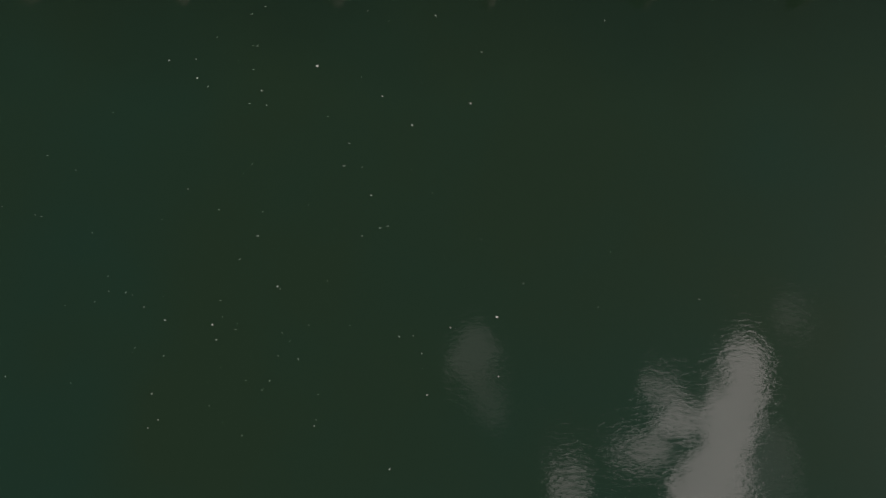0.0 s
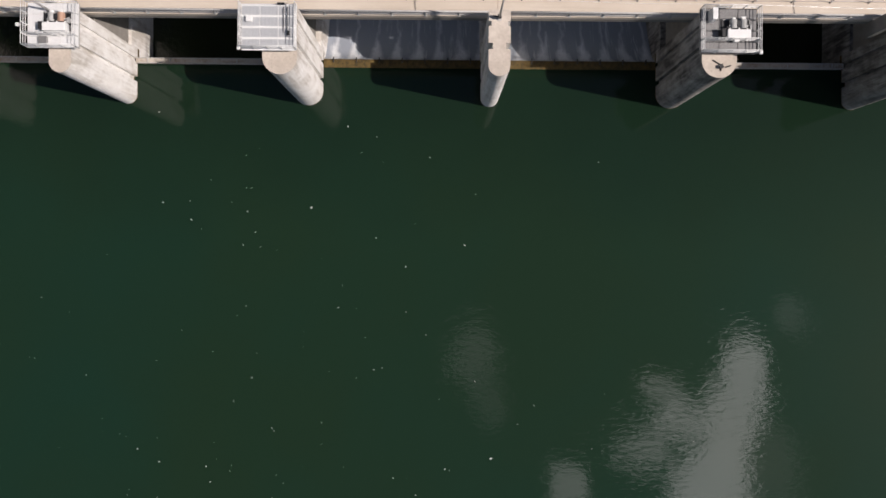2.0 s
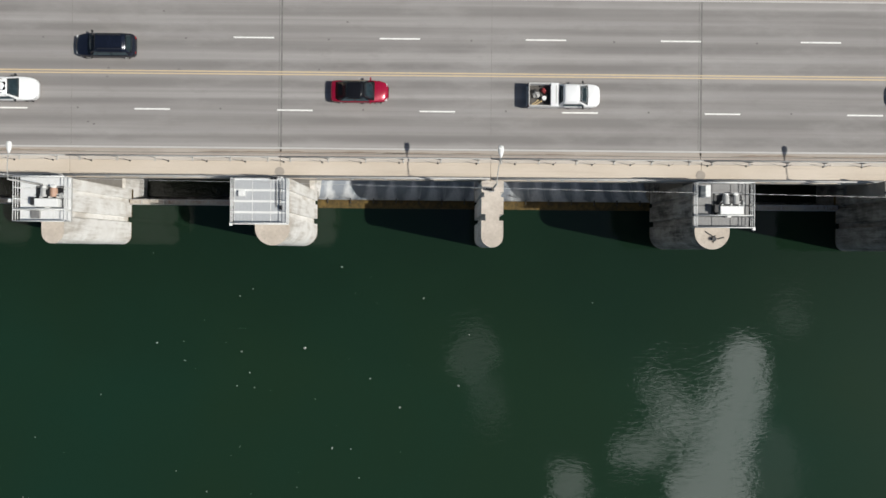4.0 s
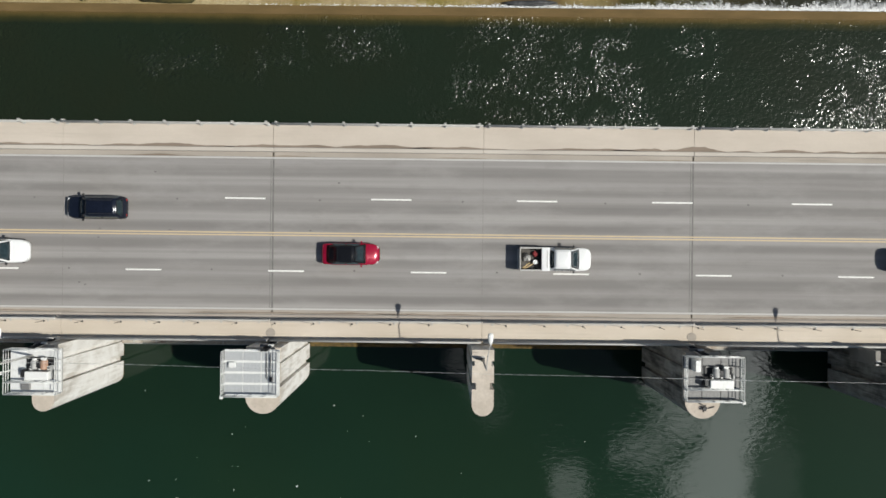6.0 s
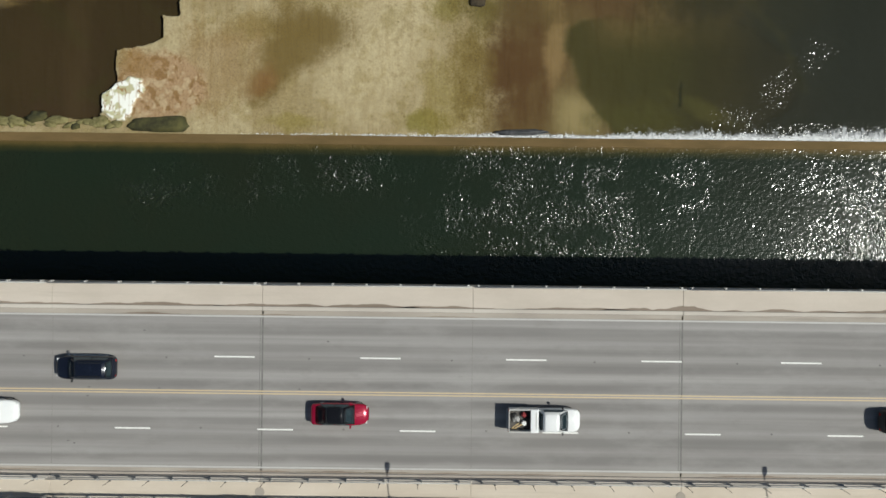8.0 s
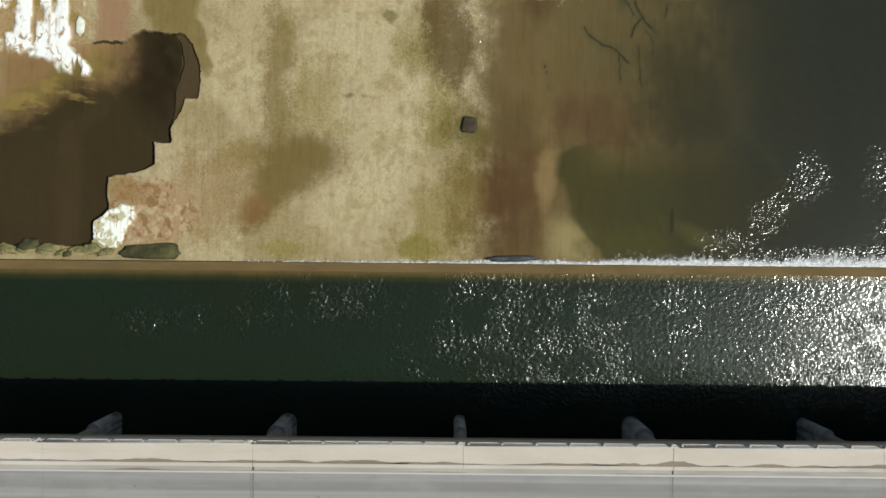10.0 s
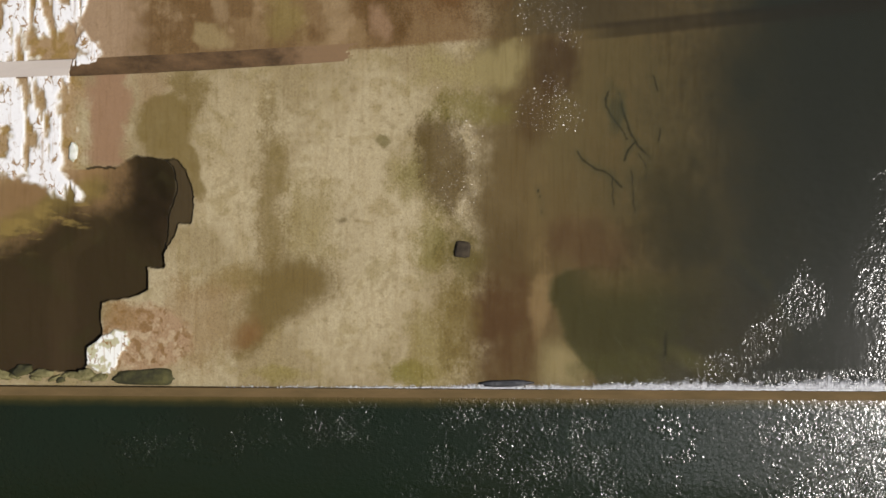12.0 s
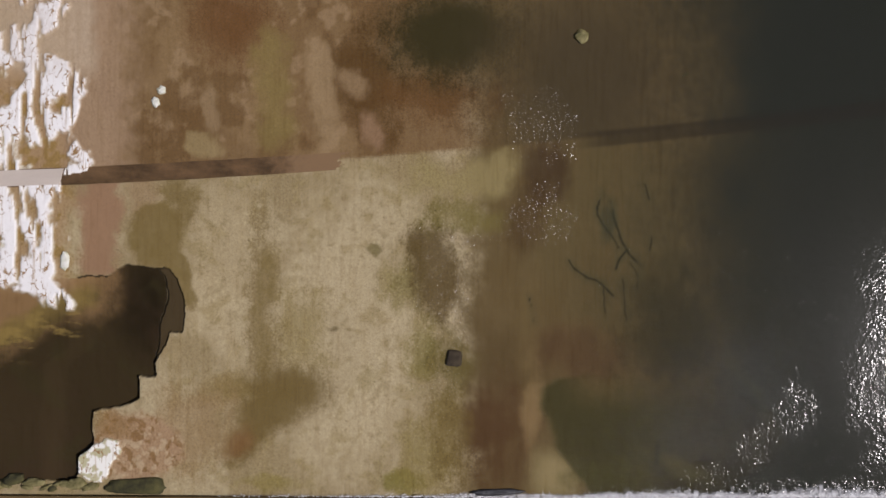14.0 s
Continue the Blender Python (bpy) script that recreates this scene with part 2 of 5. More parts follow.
def film_mat():
    """A hand's depth of clear running water: only its gloss shows."""
    m = Mat("shallow_water")
    area = chop_area(m, ((68, 35, 7, 13, 0.38), (46, 24, 4, 2.2, 0.6), (50, 27, 2.6, 2.6, 0.55), (54.5, 31.5, 2.6, 3.4, 0.5), (52, 22.8, 24, 1.4, 0.5), (28, 62, 5, 5, 1.05), (17, 46, 3.5, 6.5, 1.25), (27, 51, 4, 4, 1.0), (46, 32, 6.5, 6, 0.12)))
    wave, small = m.noise(1.9, 0.6, 0.5, (1.2, 0.9, 1), 0.2), m.noise(5.2, 0.0, 0.5)
    n = m.bump(wave, area, 0.19)
    n = m.bump(small, area, 0.12, n)
    gloss = m.t.nodes.new("ShaderNodeBsdfGlossy")
    gloss.inputs["Roughness"].default_value = 0.155
    m.t.links.new(n, gloss.inputs["Normal"])
    clear = m.t.nodes.new("ShaderNodeBsdfTransparent")
    clear.inputs["Color"].default_value = (0.93, 0.93, 0.88, 1)
    fres = m.t.nodes.new("ShaderNodeFresnel")
    fres.inputs["IOR"].default_value = 1.30
    mixer = m.t.nodes.new("ShaderNodeMixShader")
    m.t.links.new(fres.outputs[0], mixer.inputs[0])
    m.t.links.new(clear.outputs[0], mixer.inputs[1])
    m.t.links.new(gloss.outputs[0], mixer.inputs[2])
    # froth drifting off the foot of the sill, thicker where more water falls
    xyz = m.t.nodes.new("ShaderNodeSeparateXYZ")
    m.t.links.new(m.obj, xyz.inputs[0])
    reach = m.math("MULTIPLY", m.span(xyz.outputs[0], 4, 62, 0.15, 2.5), m.span(m.noise(0.22, 3, 0.6), 0.35, 0.65, 0.5, 1.2))
    off = m.math("DIVIDE", m.math("SUBTRACT", xyz.outputs[1], 21.9), reach)
    froth = m.math("ADD", m.math("MULTIPLY", m.noise(1.5, 8, 0.72, (1.3, 0.7, 1), 0.4), 1.9), -0.42)
    cover = m.math("MULTIPLY", m.span(m.math("SUBTRACT", froth, off), 0.0, 0.55), m.span(xyz.outputs[0], -8, 16), True)
    white = m.t.nodes.new("ShaderNodeBsdfDiffuse")
    white.inputs["Color"].default_value = (0.74, 0.75, 0.77, 1)
    top = m.t.nodes.new("ShaderNodeMixShader")
    m.t.links.new(m.math("MULTIPLY", cover, 0.85), top.inputs[0])
    m.t.links.new(mixer.outputs[0], top.inputs[1])
    m.t.links.new(white.outputs[0], top.inputs[2])
    m.t.links.new(top.outputs[0], m.out.inputs["Surface"])
    return m.m


def beam_mat():
    """Sunken concrete: dark with growth upstream of its middle, silted over further along."""
    m = Mat("sunken_concrete")
    blot, silt = m.noise(0.45, 7, 0.7, (0.6, 1, 1)), m.noise(0.8, 6, 0.7)
    xyz = m.t.nodes.new("ShaderNodeSeparateXYZ")
    m.t.links.new(m.obj, xyz.inputs[0])
    c = m.mix(m.span(blot, 0.38, 0.62), (0.075, 0.042, 0.018), (0.17, 0.10, 0.05))
    along = m.math("ADD", xyz.outputs[0], m.math("MULTIPLY", m.math("SUBTRACT", silt, 0.5), 9.0))
    c = m.mix(m.span(along, -1.0, 2.5, 0, 0.85), c, (0.26, 0.165, 0.095))
    return m.finish(c, 0.8, 0, m.bump(silt, 0.5, 0.03))


def bed_mat():
    """River bed: two states of growth on each place (thin and full), broken into each other by tufts; grain, pits and runs over them."""
    m = Mat("river_bed")
    thin, full = m.t.nodes.new("ShaderNodeAttribute"), m.t.nodes.new("ShaderNodeAttribute")
    thin.attribute_name, full.attribute_name = "growth_thin", "growth_full"
    wet, grit = thin.outputs["Alpha"], full.outputs["Alpha"]
    tuft, fine = m.noise(0.9, 9, 0.72, (1.15, 0.8, 1), 0.3, 17), m.noise(5.2, 5, 0.7, (1, 1, 1), 0.2, 57)
    run = m.noise(1.0, 8, 0.7, (2.6, 0.16, 1), 0.5, 4)
    broken = m.span(m.math("ADD", m.math("MULTIPLY", tuft, 0.62), m.math("MULTIPLY", fine, 0.38)), 0.43, 0.565)
    soft = m.span(tuft, 0.0, 1.0)
    pick = m.math("ADD", m.math("MULTIPLY", broken, grit), m.math("MULTIPLY", soft, m.math("SUBTRACT", 1.0, grit)))
    c = m.mix(pick, thin.outputs["Color"], full.outputs["Color"])
    gw = m.math("MULTIPLY", grit, wet)
    c = m.mix(m.math("MULTIPLY", m.span(run, 0.5, 0.68, 0, 0.42), wet), c, (0.68, 0.62, 0.50), "MULTIPLY")
    c = m.mix(m.math("MULTIPLY", m.span(fine, 0.52, 0.70, 0, 0.75), gw), c, (0.60, 0.54, 0.44), "MULTIPLY")
    c = m.mix(m.math("MULTIPLY", m.span(fine, 0.46, 0.32, 0, 0.65), gw), c, m.mix(1.0, c, (1.40, 1.40, 1.38), "MULTIPLY"))
    speck = m.cells(0.75, "F1", (1, 1, 1), 1.2)
    c = m.mix(m.math("MULTIPLY", m.math("MULTIPLY", m.span(speck, 0.13, 0.06), m.span(tuft, 0.5, 0.56)), m.math("MULTIPLY", gw, 0.55)), c, (0.35, 0.32, 0.22), "MULTIPLY")
    dry = m.math("SUBTRACT", 1.0, wet)
    crack = m.cells(1.05, "DISTANCE_TO_EDGE", (1.25, 0.7, 1), 1.6)
    seam = m.span(m.math("ADD", crack, m.math("MULTIPLY", m.math("SUBTRACT", tuft, 0.46), 0.75)), 0.07, 0.0)
    c = m.mix(m.math("MULTIPLY", seam, dry), c, (0.30, 0.18, 0.075))
    c = m.mix(m.math("MULTIPLY", m.span(run, 0.56, 0.70, 0, 0.8), dry), c, (0.46, 0.34, 0.22))
    return m.finish(c, 0.8, 0, m.bump(fine, m.math("MULTIPLY", grit, 0.5), 0.05), 1.12)


def spill_mat():
    """White water running down the gate leaf in strands."""
    m = Mat("spilling_water")
    strand, froth = m.noise(0.9, 6, 0.68, (2.6, 0.22, 0.22), 0.5), m.noise(6, 5, 0.7)
    xyz = m.t.nodes.new("ShaderNodeSeparateXYZ")
    m.t.links.new(m.obj, xyz.inputs[0])
    tooth = m.math("PINGPONG", m.math("ADD", xyz.outputs[0], m.math("MULTIPLY", m.noise(0.35, 3, 0.6), 1.6)), 1.05)
    wedge = m.math("SUBTRACT", m.math("ADD", tooth, m.math("MULTIPLY", strand, 0.9)), m.span(xyz.outputs[1], -12.4, -9.6, 0.55, 1.25))
    f = m.math("MULTIPLY", m.span(wedge, 0.0, 0.5), m.span(froth, 0.2, 0.65, 0.4, 1.0), True)
    f = m.math("MAXIMUM", f, m.span(strand, 0.56, 0.72, 0, 0.8))
    c = m.mix(f, (0.34, 0.37, 0.42), (0.88, 0.9, 0.92))
    return m.finish(c, 0.22, 0, m.bump(strand, 0.6, 0.06), 1.33)


def grate_mat(name, dark, light):
    m = Mat(name)
    bars = m.t.nodes.new("ShaderNodeTexWave")
    bars.inputs["Scale"].default_value = 5.0
    m.t.links.new(m.obj, bars.inputs["Vector"])
    wear = m.noise(2.5, 5, 0.7)
    c = m.mix(m.span(bars.outputs["Fac"], 0.3, 0.7), dark, light)
    c = m.mix(m.span(wear, 0.5, 0.75, 0, 0.4), c, tuple(x * 0.6 for x in light))
    return m.finish(c, 0.6, 0.2)


def glass_mat(name, tint):
    m = Mat(name)
    smear = m.noise(4, 3, 0.6)
    c = m.mix(m.span(smear, 0.3, 0.7), tint, tuple(x * 1.5 for x in tint))
    return m.finish(c, 0.06, 0.0, None, 1.5)


M_road = road_mat()
M_walk_s = walk_mat("buff_concrete_walk", (0.53, 0.455, 0.37), (0.60, 0.525, 0.44), (0.40, 0.34, 0.275))
M_walk_n = walk_mat("pale_concrete_walk", (0.50, 0.435, 0.37), (0.58, 0.51, 0.44), (0.40, 0.345, 0.29))
M_gutter = walk_mat("stained_gutter", (0.33, 0.29, 0.25), (0.42, 0.375, 0.325), (0.17, 0.15, 0.13))
M_kerb = walk_mat("kerb_concrete", (0.47, 0.42, 0.37), (0.56, 0.51, 0.455), (0.27, 0.235, 0.20))
M_kerbdark = walk_mat("dark_kerb", (0.33, 0.285, 0.25), (0.42, 0.37, 0.33), (0.14, 0.12, 0.105))
M_motor = plain("grey_machine_paint", (0.34, 0.34, 0.33), (0.5, 0.5, 0.49), 3.0, 0.5)
M_dirt = walk_mat("gutter_dirt", (0.20, 0.155, 0.12), (0.30, 0.24, 0.19), (0.11, 0.085, 0.065))
M_white = paint_mat("white_marking", (0.78, 0.77, 0.74), (0.36, 0.35, 0.33))
M_edge = paint_mat("worn_white_marking", (0.47, 0.455, 0.44), (0.33, 0.315, 0.30))
M_yellow = paint_mat("yellow_marking", (0.55, 0.43, 0.27), (0.40, 0.35, 0.29))
M_seam = plain("joint_filler", (0.13, 0.123, 0.116), (0.22, 0.21, 0.2), 1.5, 0.8)
M_hairline = plain("hairline_joint", (0.17, 0.157, 0.147), (0.25, 0.232, 0.217), 1.5, 0.85)
M_pier = streaked("weathered_concrete", (0.76, 0.73, 0.69), (0.90, 0.885, 0.86), (0.42, 0.37, 0.31), 0.8, run=(1.0, 1.0, 0.10))
M_piertop = streaked("pale_concrete_top", (0.56, 0.49, 0.42), (0.63, 0.56, 0.48), (0.36, 0.30, 0.24), 0.45, run=(1, 1, 1))
# Real stains, plus shade put into the base colour for the right-hand piers.
M_pier_dark = streaked("stained_shaded_concrete", (0.27, 0.25, 0.225), (0.50, 0.47, 0.43), (0.045, 0.041, 0.037), 0.95, run=(1.0, 1.0, 0.10))
M_algae = plain("wet_algae", (0.035, 0.026, 0.009), (0.16, 0.10, 0.024), 2.5, 0.9)
M_galv = plain("galvanised_steel", (0.40, 0.39, 0.375), (0.52, 0.51, 0.49), 4.0, 0.62, 0.1)
M_paintwhite = plain("white_painted_steel", (0.72, 0.72, 0.70), (0.8, 0.8, 0.78), 4.0, 0.5)
M_grate_l = grate_mat("pale_grating", (0.36, 0.37, 0.38), (0.52, 0.53, 0.54))
M_grate_w = grate_mat("white_grating", (0.66, 0.66, 0.655), (0.78, 0.78, 0.77))
M_grate_d = grate_mat("dark_grating", (0.13, 0.13, 0.13), (0.25, 0.245, 0.24))
M_machine = plain("white_machine_paint", (0.74, 0.74, 0.72), (0.82, 0.82, 0.8), 3.0, 0.45)
M_orange = plain("faded_orange_paint", (0.44, 0.27, 0.19), (0.50, 0.33, 0.24), 3.0, 0.5)
M_darksteel = plain("dark_greased_steel", (0.02, 0.02, 0.022), (0.05, 0.05, 0.05), 4.0, 0.5, 0.4)
M_gate = streaked("rusty_gate_steel", (0.42, 0.38, 0.33), (0.5, 0.46, 0.4), (0.2, 0.12, 0.07), 0.8)
M_girder = plain("girder_concrete", (0.22, 0.2, 0.18), (0.3, 0.28, 0.25), 0.8, 0.9)
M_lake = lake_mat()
M_pool = chop_mat("tailwater", (0.0135, 0.0180, 0.0085), (0.0115, 0.0195, 0.0100),
                  ((28, 13, 9.5, 9, 1.1), (22, 17, 7, 7, 1.05), (60, 14, 15, 14, 0.65), (41, 15, 7, 9, 0.5), (-12, 16, 9, 4, 1.15), (-3, 17, 5, 4, 1.1), (6, 18, 6, 4, 1.1), (14, 14, 5, 8, 0.8)))
M_film, M_bed, M_spill = film_mat(), bed_mat(), spill_mat()
M_sill = plain("silty_sill", (0.112, 0.074, 0.025), (0.170, 0.110, 0.042), 0.8, 0.95, stretch=(0.3, 1, 1))
M_foam = plain("white_foam", (0.78, 0.79, 0.8), (0.86, 0.86, 0.86), 3.0, 0.5)
M_rock = plain("mossy_rock", (0.09, 0.08, 0.022), (0.33, 0.29, 0.13), 1.2, 0.85, bump=0.6, dist=0.05)
M_lime = plain("lime_crusted_rock", (0.62, 0.63, 0.5), (0.85, 0.85, 0.8), 1.6, 0.85, bump=0.6, dist=0.05)
M_greenrock = plain("algae_covered_rock", (0.018, 0.018, 0.007), (0.11, 0.10, 0.030), 0.7, 0.9, bump=0.6, dist=0.05)
M_sunk = plain("brown_sunken_stone", (0.024, 0.017, 0.009), (0.075, 0.055, 0.03), 1.4, 0.95, bump=0.6, dist=0.05)
M_wetrock = plain("wet_dark_rock", (0.012, 0.013, 0.016), (0.10, 0.10, 0.105), 2.2, 0.5, bump=0.6, dist=0.05)
M_earth = plain("dry_earth", (0.2, 0.16, 0.1), (0.3, 0.25, 0.17), 0.05, 0.95)
M_fleck = plain("floating_flecks", (0.75, 0.75, 0.7), (0.86, 0.86, 0.84), 5.0, 0.7)
M_cable = plain("bare_cable", (0.6, 0.6, 0.6), (0.75, 0.75, 0.75), 6.0, 0.4, 0.6)
M_carwhite = plain("white_car_paint", (0.80, 0.80, 0.80), (0.83, 0.83, 0.83), 1.0, 0.2, 0.0, 0.02)
M_carred = plain("red_car_paint", (0.30, 0.005, 0.03), (0.36, 0.008, 0.042), 1.0, 0.2, 0.2, 0.02)
M_carnavy = plain("navy_car_paint", (0.008, 0.011, 0.022), (0.012, 0.016, 0.03), 1.0, 0.2, 0.2, 0.02)
M_glass, M_blackroof = glass_mat("car_glass", (0.03, 0.05, 0.06)), glass_mat("black_glass_roof", (0.006, 0.006, 0.007))
M_tyre = plain("tyre_rubber", (0.012, 0.012, 0.012), (0.02, 0.02, 0.02), 6.0, 0.85)
M_rim = plain("alloy_rim", (0.5, 0.5, 0.5), (0.6, 0.6, 0.6), 6.0, 0.3, 0.8)
M_trim = plain("black_plastic", (0.015, 0.015, 0.015), (0.025, 0.025, 0.025), 6.0, 0.6)
M_bedliner = plain("scuffed_bed_liner", (0.05, 0.045, 0.04), (0.12, 0.11, 0.10), 3.0, 0.8)
M_lens = glass_mat("lamp_lens", (0.5, 0.5, 0.5))
M_redlens = glass_mat("red_lens", (0.3, 0.01, 0.01))
M_redbag = plain("red_cloth", (0.20, 0.02, 0.025), (0.30, 0.05, 0.05), 4.0, 0.9)
M_wood = plain("raw_lumber", (0.5, 0.36, 0.17), (0.6, 0.45, 0.24), 3.0, 0.8, stretch=(0.3, 3, 1))

# ---- shapes ----
def box(bm, x0, x1, y0, y1, z0, z1, bevel=0.0):
    vs = [bm.verts.new((x, y, z)) for z in (z0, z1) for x, y in ((x0, y0), (x1, y0), (x1, y1), (x0, y1))]
    fs = [bm.faces.new([vs[i] for i in f]) for f in ((3, 2, 1, 0), (4, 5, 6, 7), (0, 1, 5, 4), (1, 2, 6, 5), (2, 3, 7, 6), (3, 0, 4, 7))]
    if bevel:
        es = list({e for f in fs for e in f.edges})
        bmesh.ops.bevel(bm, geom=es, offset=bevel, segments=2, affect="EDGES", profile=0.6)
    return bm


def tube(bm, a, b, r, n=8, r2=None):
    a, b = Vector(a), Vector(b)
    q = (b - a).to_track_quat("Z", "Y").to_matrix()
    r2 = r if r2 is None else r2
    rings = []
    for p, rr in ((a, r), (b, r2)):
        rings.append([bm.verts.new(p + q @ Vector((rr * math.cos(k * math.tau / n), rr * math.sin(k * math.tau / n), 0))) for k in range(n)])
    for k in range(n):
        bm.faces.new((rings[0][k], rings[0][(k + 1) % n], rings[1][(k + 1) % n], rings[1][k]))
    bm.faces.new(rings[0][::-1]), bm.faces.new(rings[1])
    return bm


def loft(bm, sections):
    rings = [[bm.verts.new(p) for p in s] for s in sections]
    n = len(rings[0])
    for a, b in zip(rings, rings[1:]):
        for k in range(n):
            bm.faces.new((a[k], a[(k + 1) % n], b[(k + 1) % n], b[k]))
    bm.faces.new(rings[0][::-1]), bm.faces.new(rings[-1])
    bmesh.ops.recalc_face_normals(bm, faces=bm.faces[:])
    return bm


def prism(bm, outline, z0, z1):
    lo, hi = [bm.verts.new((x, y, z0)) for x, y in outline], [bm.verts.new((x, y, z1)) for x, y in outline]
    n = len(outline)
    for k in range(n):
        bm.faces.new((lo[k], lo[(k + 1) % n], hi[(k + 1) % n], hi[k]))
    bm.faces.new(lo[::-1]), bm.faces.new(hi)
    bmesh.ops.recalc_face_normals(bm, faces=bm.faces[:])
    return bm


def mesh_of(name, bm, material, smooth=False):
    me = bpy.data.meshes.new(name)
    bm.to_mesh(me)
    bm.free()
    me.materials.append(material)
    if smooth:
        me.shade_smooth()
    return me


def part(name, bm, material, parent, label="", smooth=False):
    ob = new(name, mesh_of(name, bm, material, smooth))
    ob.parent = parent
    return tagged(ob, label)


def piece(name, me, parent, m):
    """One of many alike pieces, sharing a mesh."""
    ob = new(name, me)
    ob.parent = parent
    ob.matrix_basis = m
    return ob


def thing(name, label, category, group="", at=None):
    ob = new(name)
    if at is not None:
        ob.matrix_basis = at
    return tagged(ob, label, category, group)


def setting(name, bm, material, label, category, smooth=False):
    return tagged(new(name, mesh_of(name, bm, material, smooth)), label, category, "", "structure")


def B():
    return bmesh.new()


def lump(bm, c, r, seed, sub=2, rough=0.35):
    """A rounded uneven stone."""
    made = bmesh.ops.create_icosphere(bm, subdivisions=sub, radius=1.0)["verts"]
    for v in made:
        k = 1 + rough * noise.fractal(v.co * 1.3 + Vector((seed * 3.1, seed, -seed)), 0.8, 2.1, 4)
        v.co = Vector((c[0] + v.co.x * r[0] * k, c[1] + v.co.y * r[1] * k, c[2] + v.co.z * r[2] * k))
    return bm


# ---- fields for the river bed ----
def value_noise(x, y, seed):
    rng = np.random.RandomState(seed)
    g = rng.rand(64, 64)
    xi, yi = np.floor(x).astype(int), np.floor(y).astype(int)
    fx, fy = x - xi, y - yi
    fx, fy = fx * fx * (3 - 2 * fx), fy * fy * (3 - 2 * fy)
    a, b = g[xi % 64, yi % 64], g[(xi + 1) % 64, yi % 64]
    c, d = g[xi % 64, (yi + 1) % 64], g[(xi + 1) % 64, (yi + 1) % 64]
    return (a * (1 - fx) + b * fx) * (1 - fy) + (c * (1 - fx) + d * fx) * fy


def fbm(x, y, scale, seed, octaves=5):
    total, amp, norm = 0, 1.0, 0
    for o in range(octaves):
        c, s = math.cos(0.6 + 1.1 * o), math.sin(0.6 + 1.1 * o)
        u, v = (x * c - y * s) / scale * 2 ** o, (x * s + y * c) / scale * 2 ** o
        total = total + amp * value_noise(u + 17.3 * o + 500, v + 5.1 * o + 500, seed + o)
        norm, amp = norm + amp, amp * 0.55
    return total / norm


def smooth01(v):
    v = np.clip(v, 0, 1)
    return v * v * (3 - 2 * v)


# ---- the wide ground and the waters ----
bm = B()
box(bm, -2500, 2500, -2500, 2500, -30, -22)
setting("ground", bm, M_earth, "dry earth of the wide valley floor", "ground")

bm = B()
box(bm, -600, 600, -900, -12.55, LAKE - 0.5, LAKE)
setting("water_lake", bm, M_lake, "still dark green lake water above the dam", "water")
bm = B()
box(bm, -600, 600, -12.0, 21.5, POOL - 0.6, POOL)
setting("water_pool", bm, M_pool, "dark choppy tailwater between dam and sill", "water")

# sill across the river
bm = B()
box(bm, -90, 120, 20.95, 21.88, -18, POOL + 0.05, 0.06)
box(bm, -90, 120, 20.35, 20.95, -18, POOL - 0.0, 0.0)
for v in bm.verts:
    if v.co.z > -17 and abs(v.co.y - 20.35) < 0.02:
        v.co.z -= 0.5
setting("weir_sill", bm, M_sill, "low silt-brown concrete sill across the river", "weir")

# ---- river bed below the sill ----
def inside(px, py, poly):
    hit = np.zeros(px.shape, bool)
    for (ax, ay), (bx, by) in zip(poly, poly[1:] + poly[:1]):
        cross = ((ay > py) != (by > py)) & (px < (bx - ax) * (py - ay) / (by - ay + 1e-9) + ax)
        hit ^= cross
    return hit


gx = np.concatenate([np.arange(-36, -23, 0.2), np.arange(-23, -8, 0.09), np.arange(-8, 30, 0.2), np.arange(30, 40, 0.1), np.arange(40, 72.1, 0.2)])
gy = np.concatenate([np.arange(21.9, 55, 0.1), np.arange(55, 78.1, 0.2)])
X, Y = np.meshgrid(gx, gy, indexing="ij")
WX = X + 1.8 * (fbm(X, Y, 7, 11) - 0.5) + 0.9 * (fbm(X, Y, 1.2, 21) - 0.5)
WY = Y + 1.8 * (fbm(X, Y, 7, 31) - 0.5) + 0.9 * (fbm(X, Y, 1.2, 41) - 0.5)


def blob(cx, cy, rx, ry, turn=0.0, soft=0.5):
    c, s = math.cos(radians(turn)), math.sin(radians(turn))
    u, v = (WX - cx) * c + (WY - cy) * s, -(WX - cx) * s + (WY - cy) * c
    return smooth01((1 + soft - np.sqrt((u / rx) ** 2 + (v / ry) ** 2)) / (2 * soft))


TAN, SAND = (0.34, 0.275, 0.17), (0.475, 0.405, 0.285)
SLATE, DEEP = (0.026, 0.0290, 0.0245), (0.047, 0.043, 0.024)
thin = np.zeros((*X.shape, 3)) + np.array(TAN)
full = thin.copy()
grit = np.ones_like(X)


def lay(mask, color, amount=1.0):
    global thin, full
    mask = np.clip(mask, 0, 1)
    k, q = (mask ** 2.4 * amount)[..., None], ((1 - (1 - mask) ** 2.4) * amount)[..., None]
    thin = thin * (1 - k) + np.array(color) * k
    full = full * (1 - q) + np.array(color) * q


def smoother(mask, to=0.12):
    """Silt or deep water: less grit."""
    global grit
    grit = grit * (1 - mask) + to * mask


stripe_line = 56.68 + 0.07 * X + 0.0005 * X * X
north = smooth01((Y - stripe_line) / 0.5)
RAG = fbm(X, Y, 2.4, 61, 7) - 0.5
FLOW = fbm(X * 2.2, Y * 0.45, 2.0, 64, 6) - 0.5
BROAD = fbm(X, Y, 9, 69, 6) - 0.5


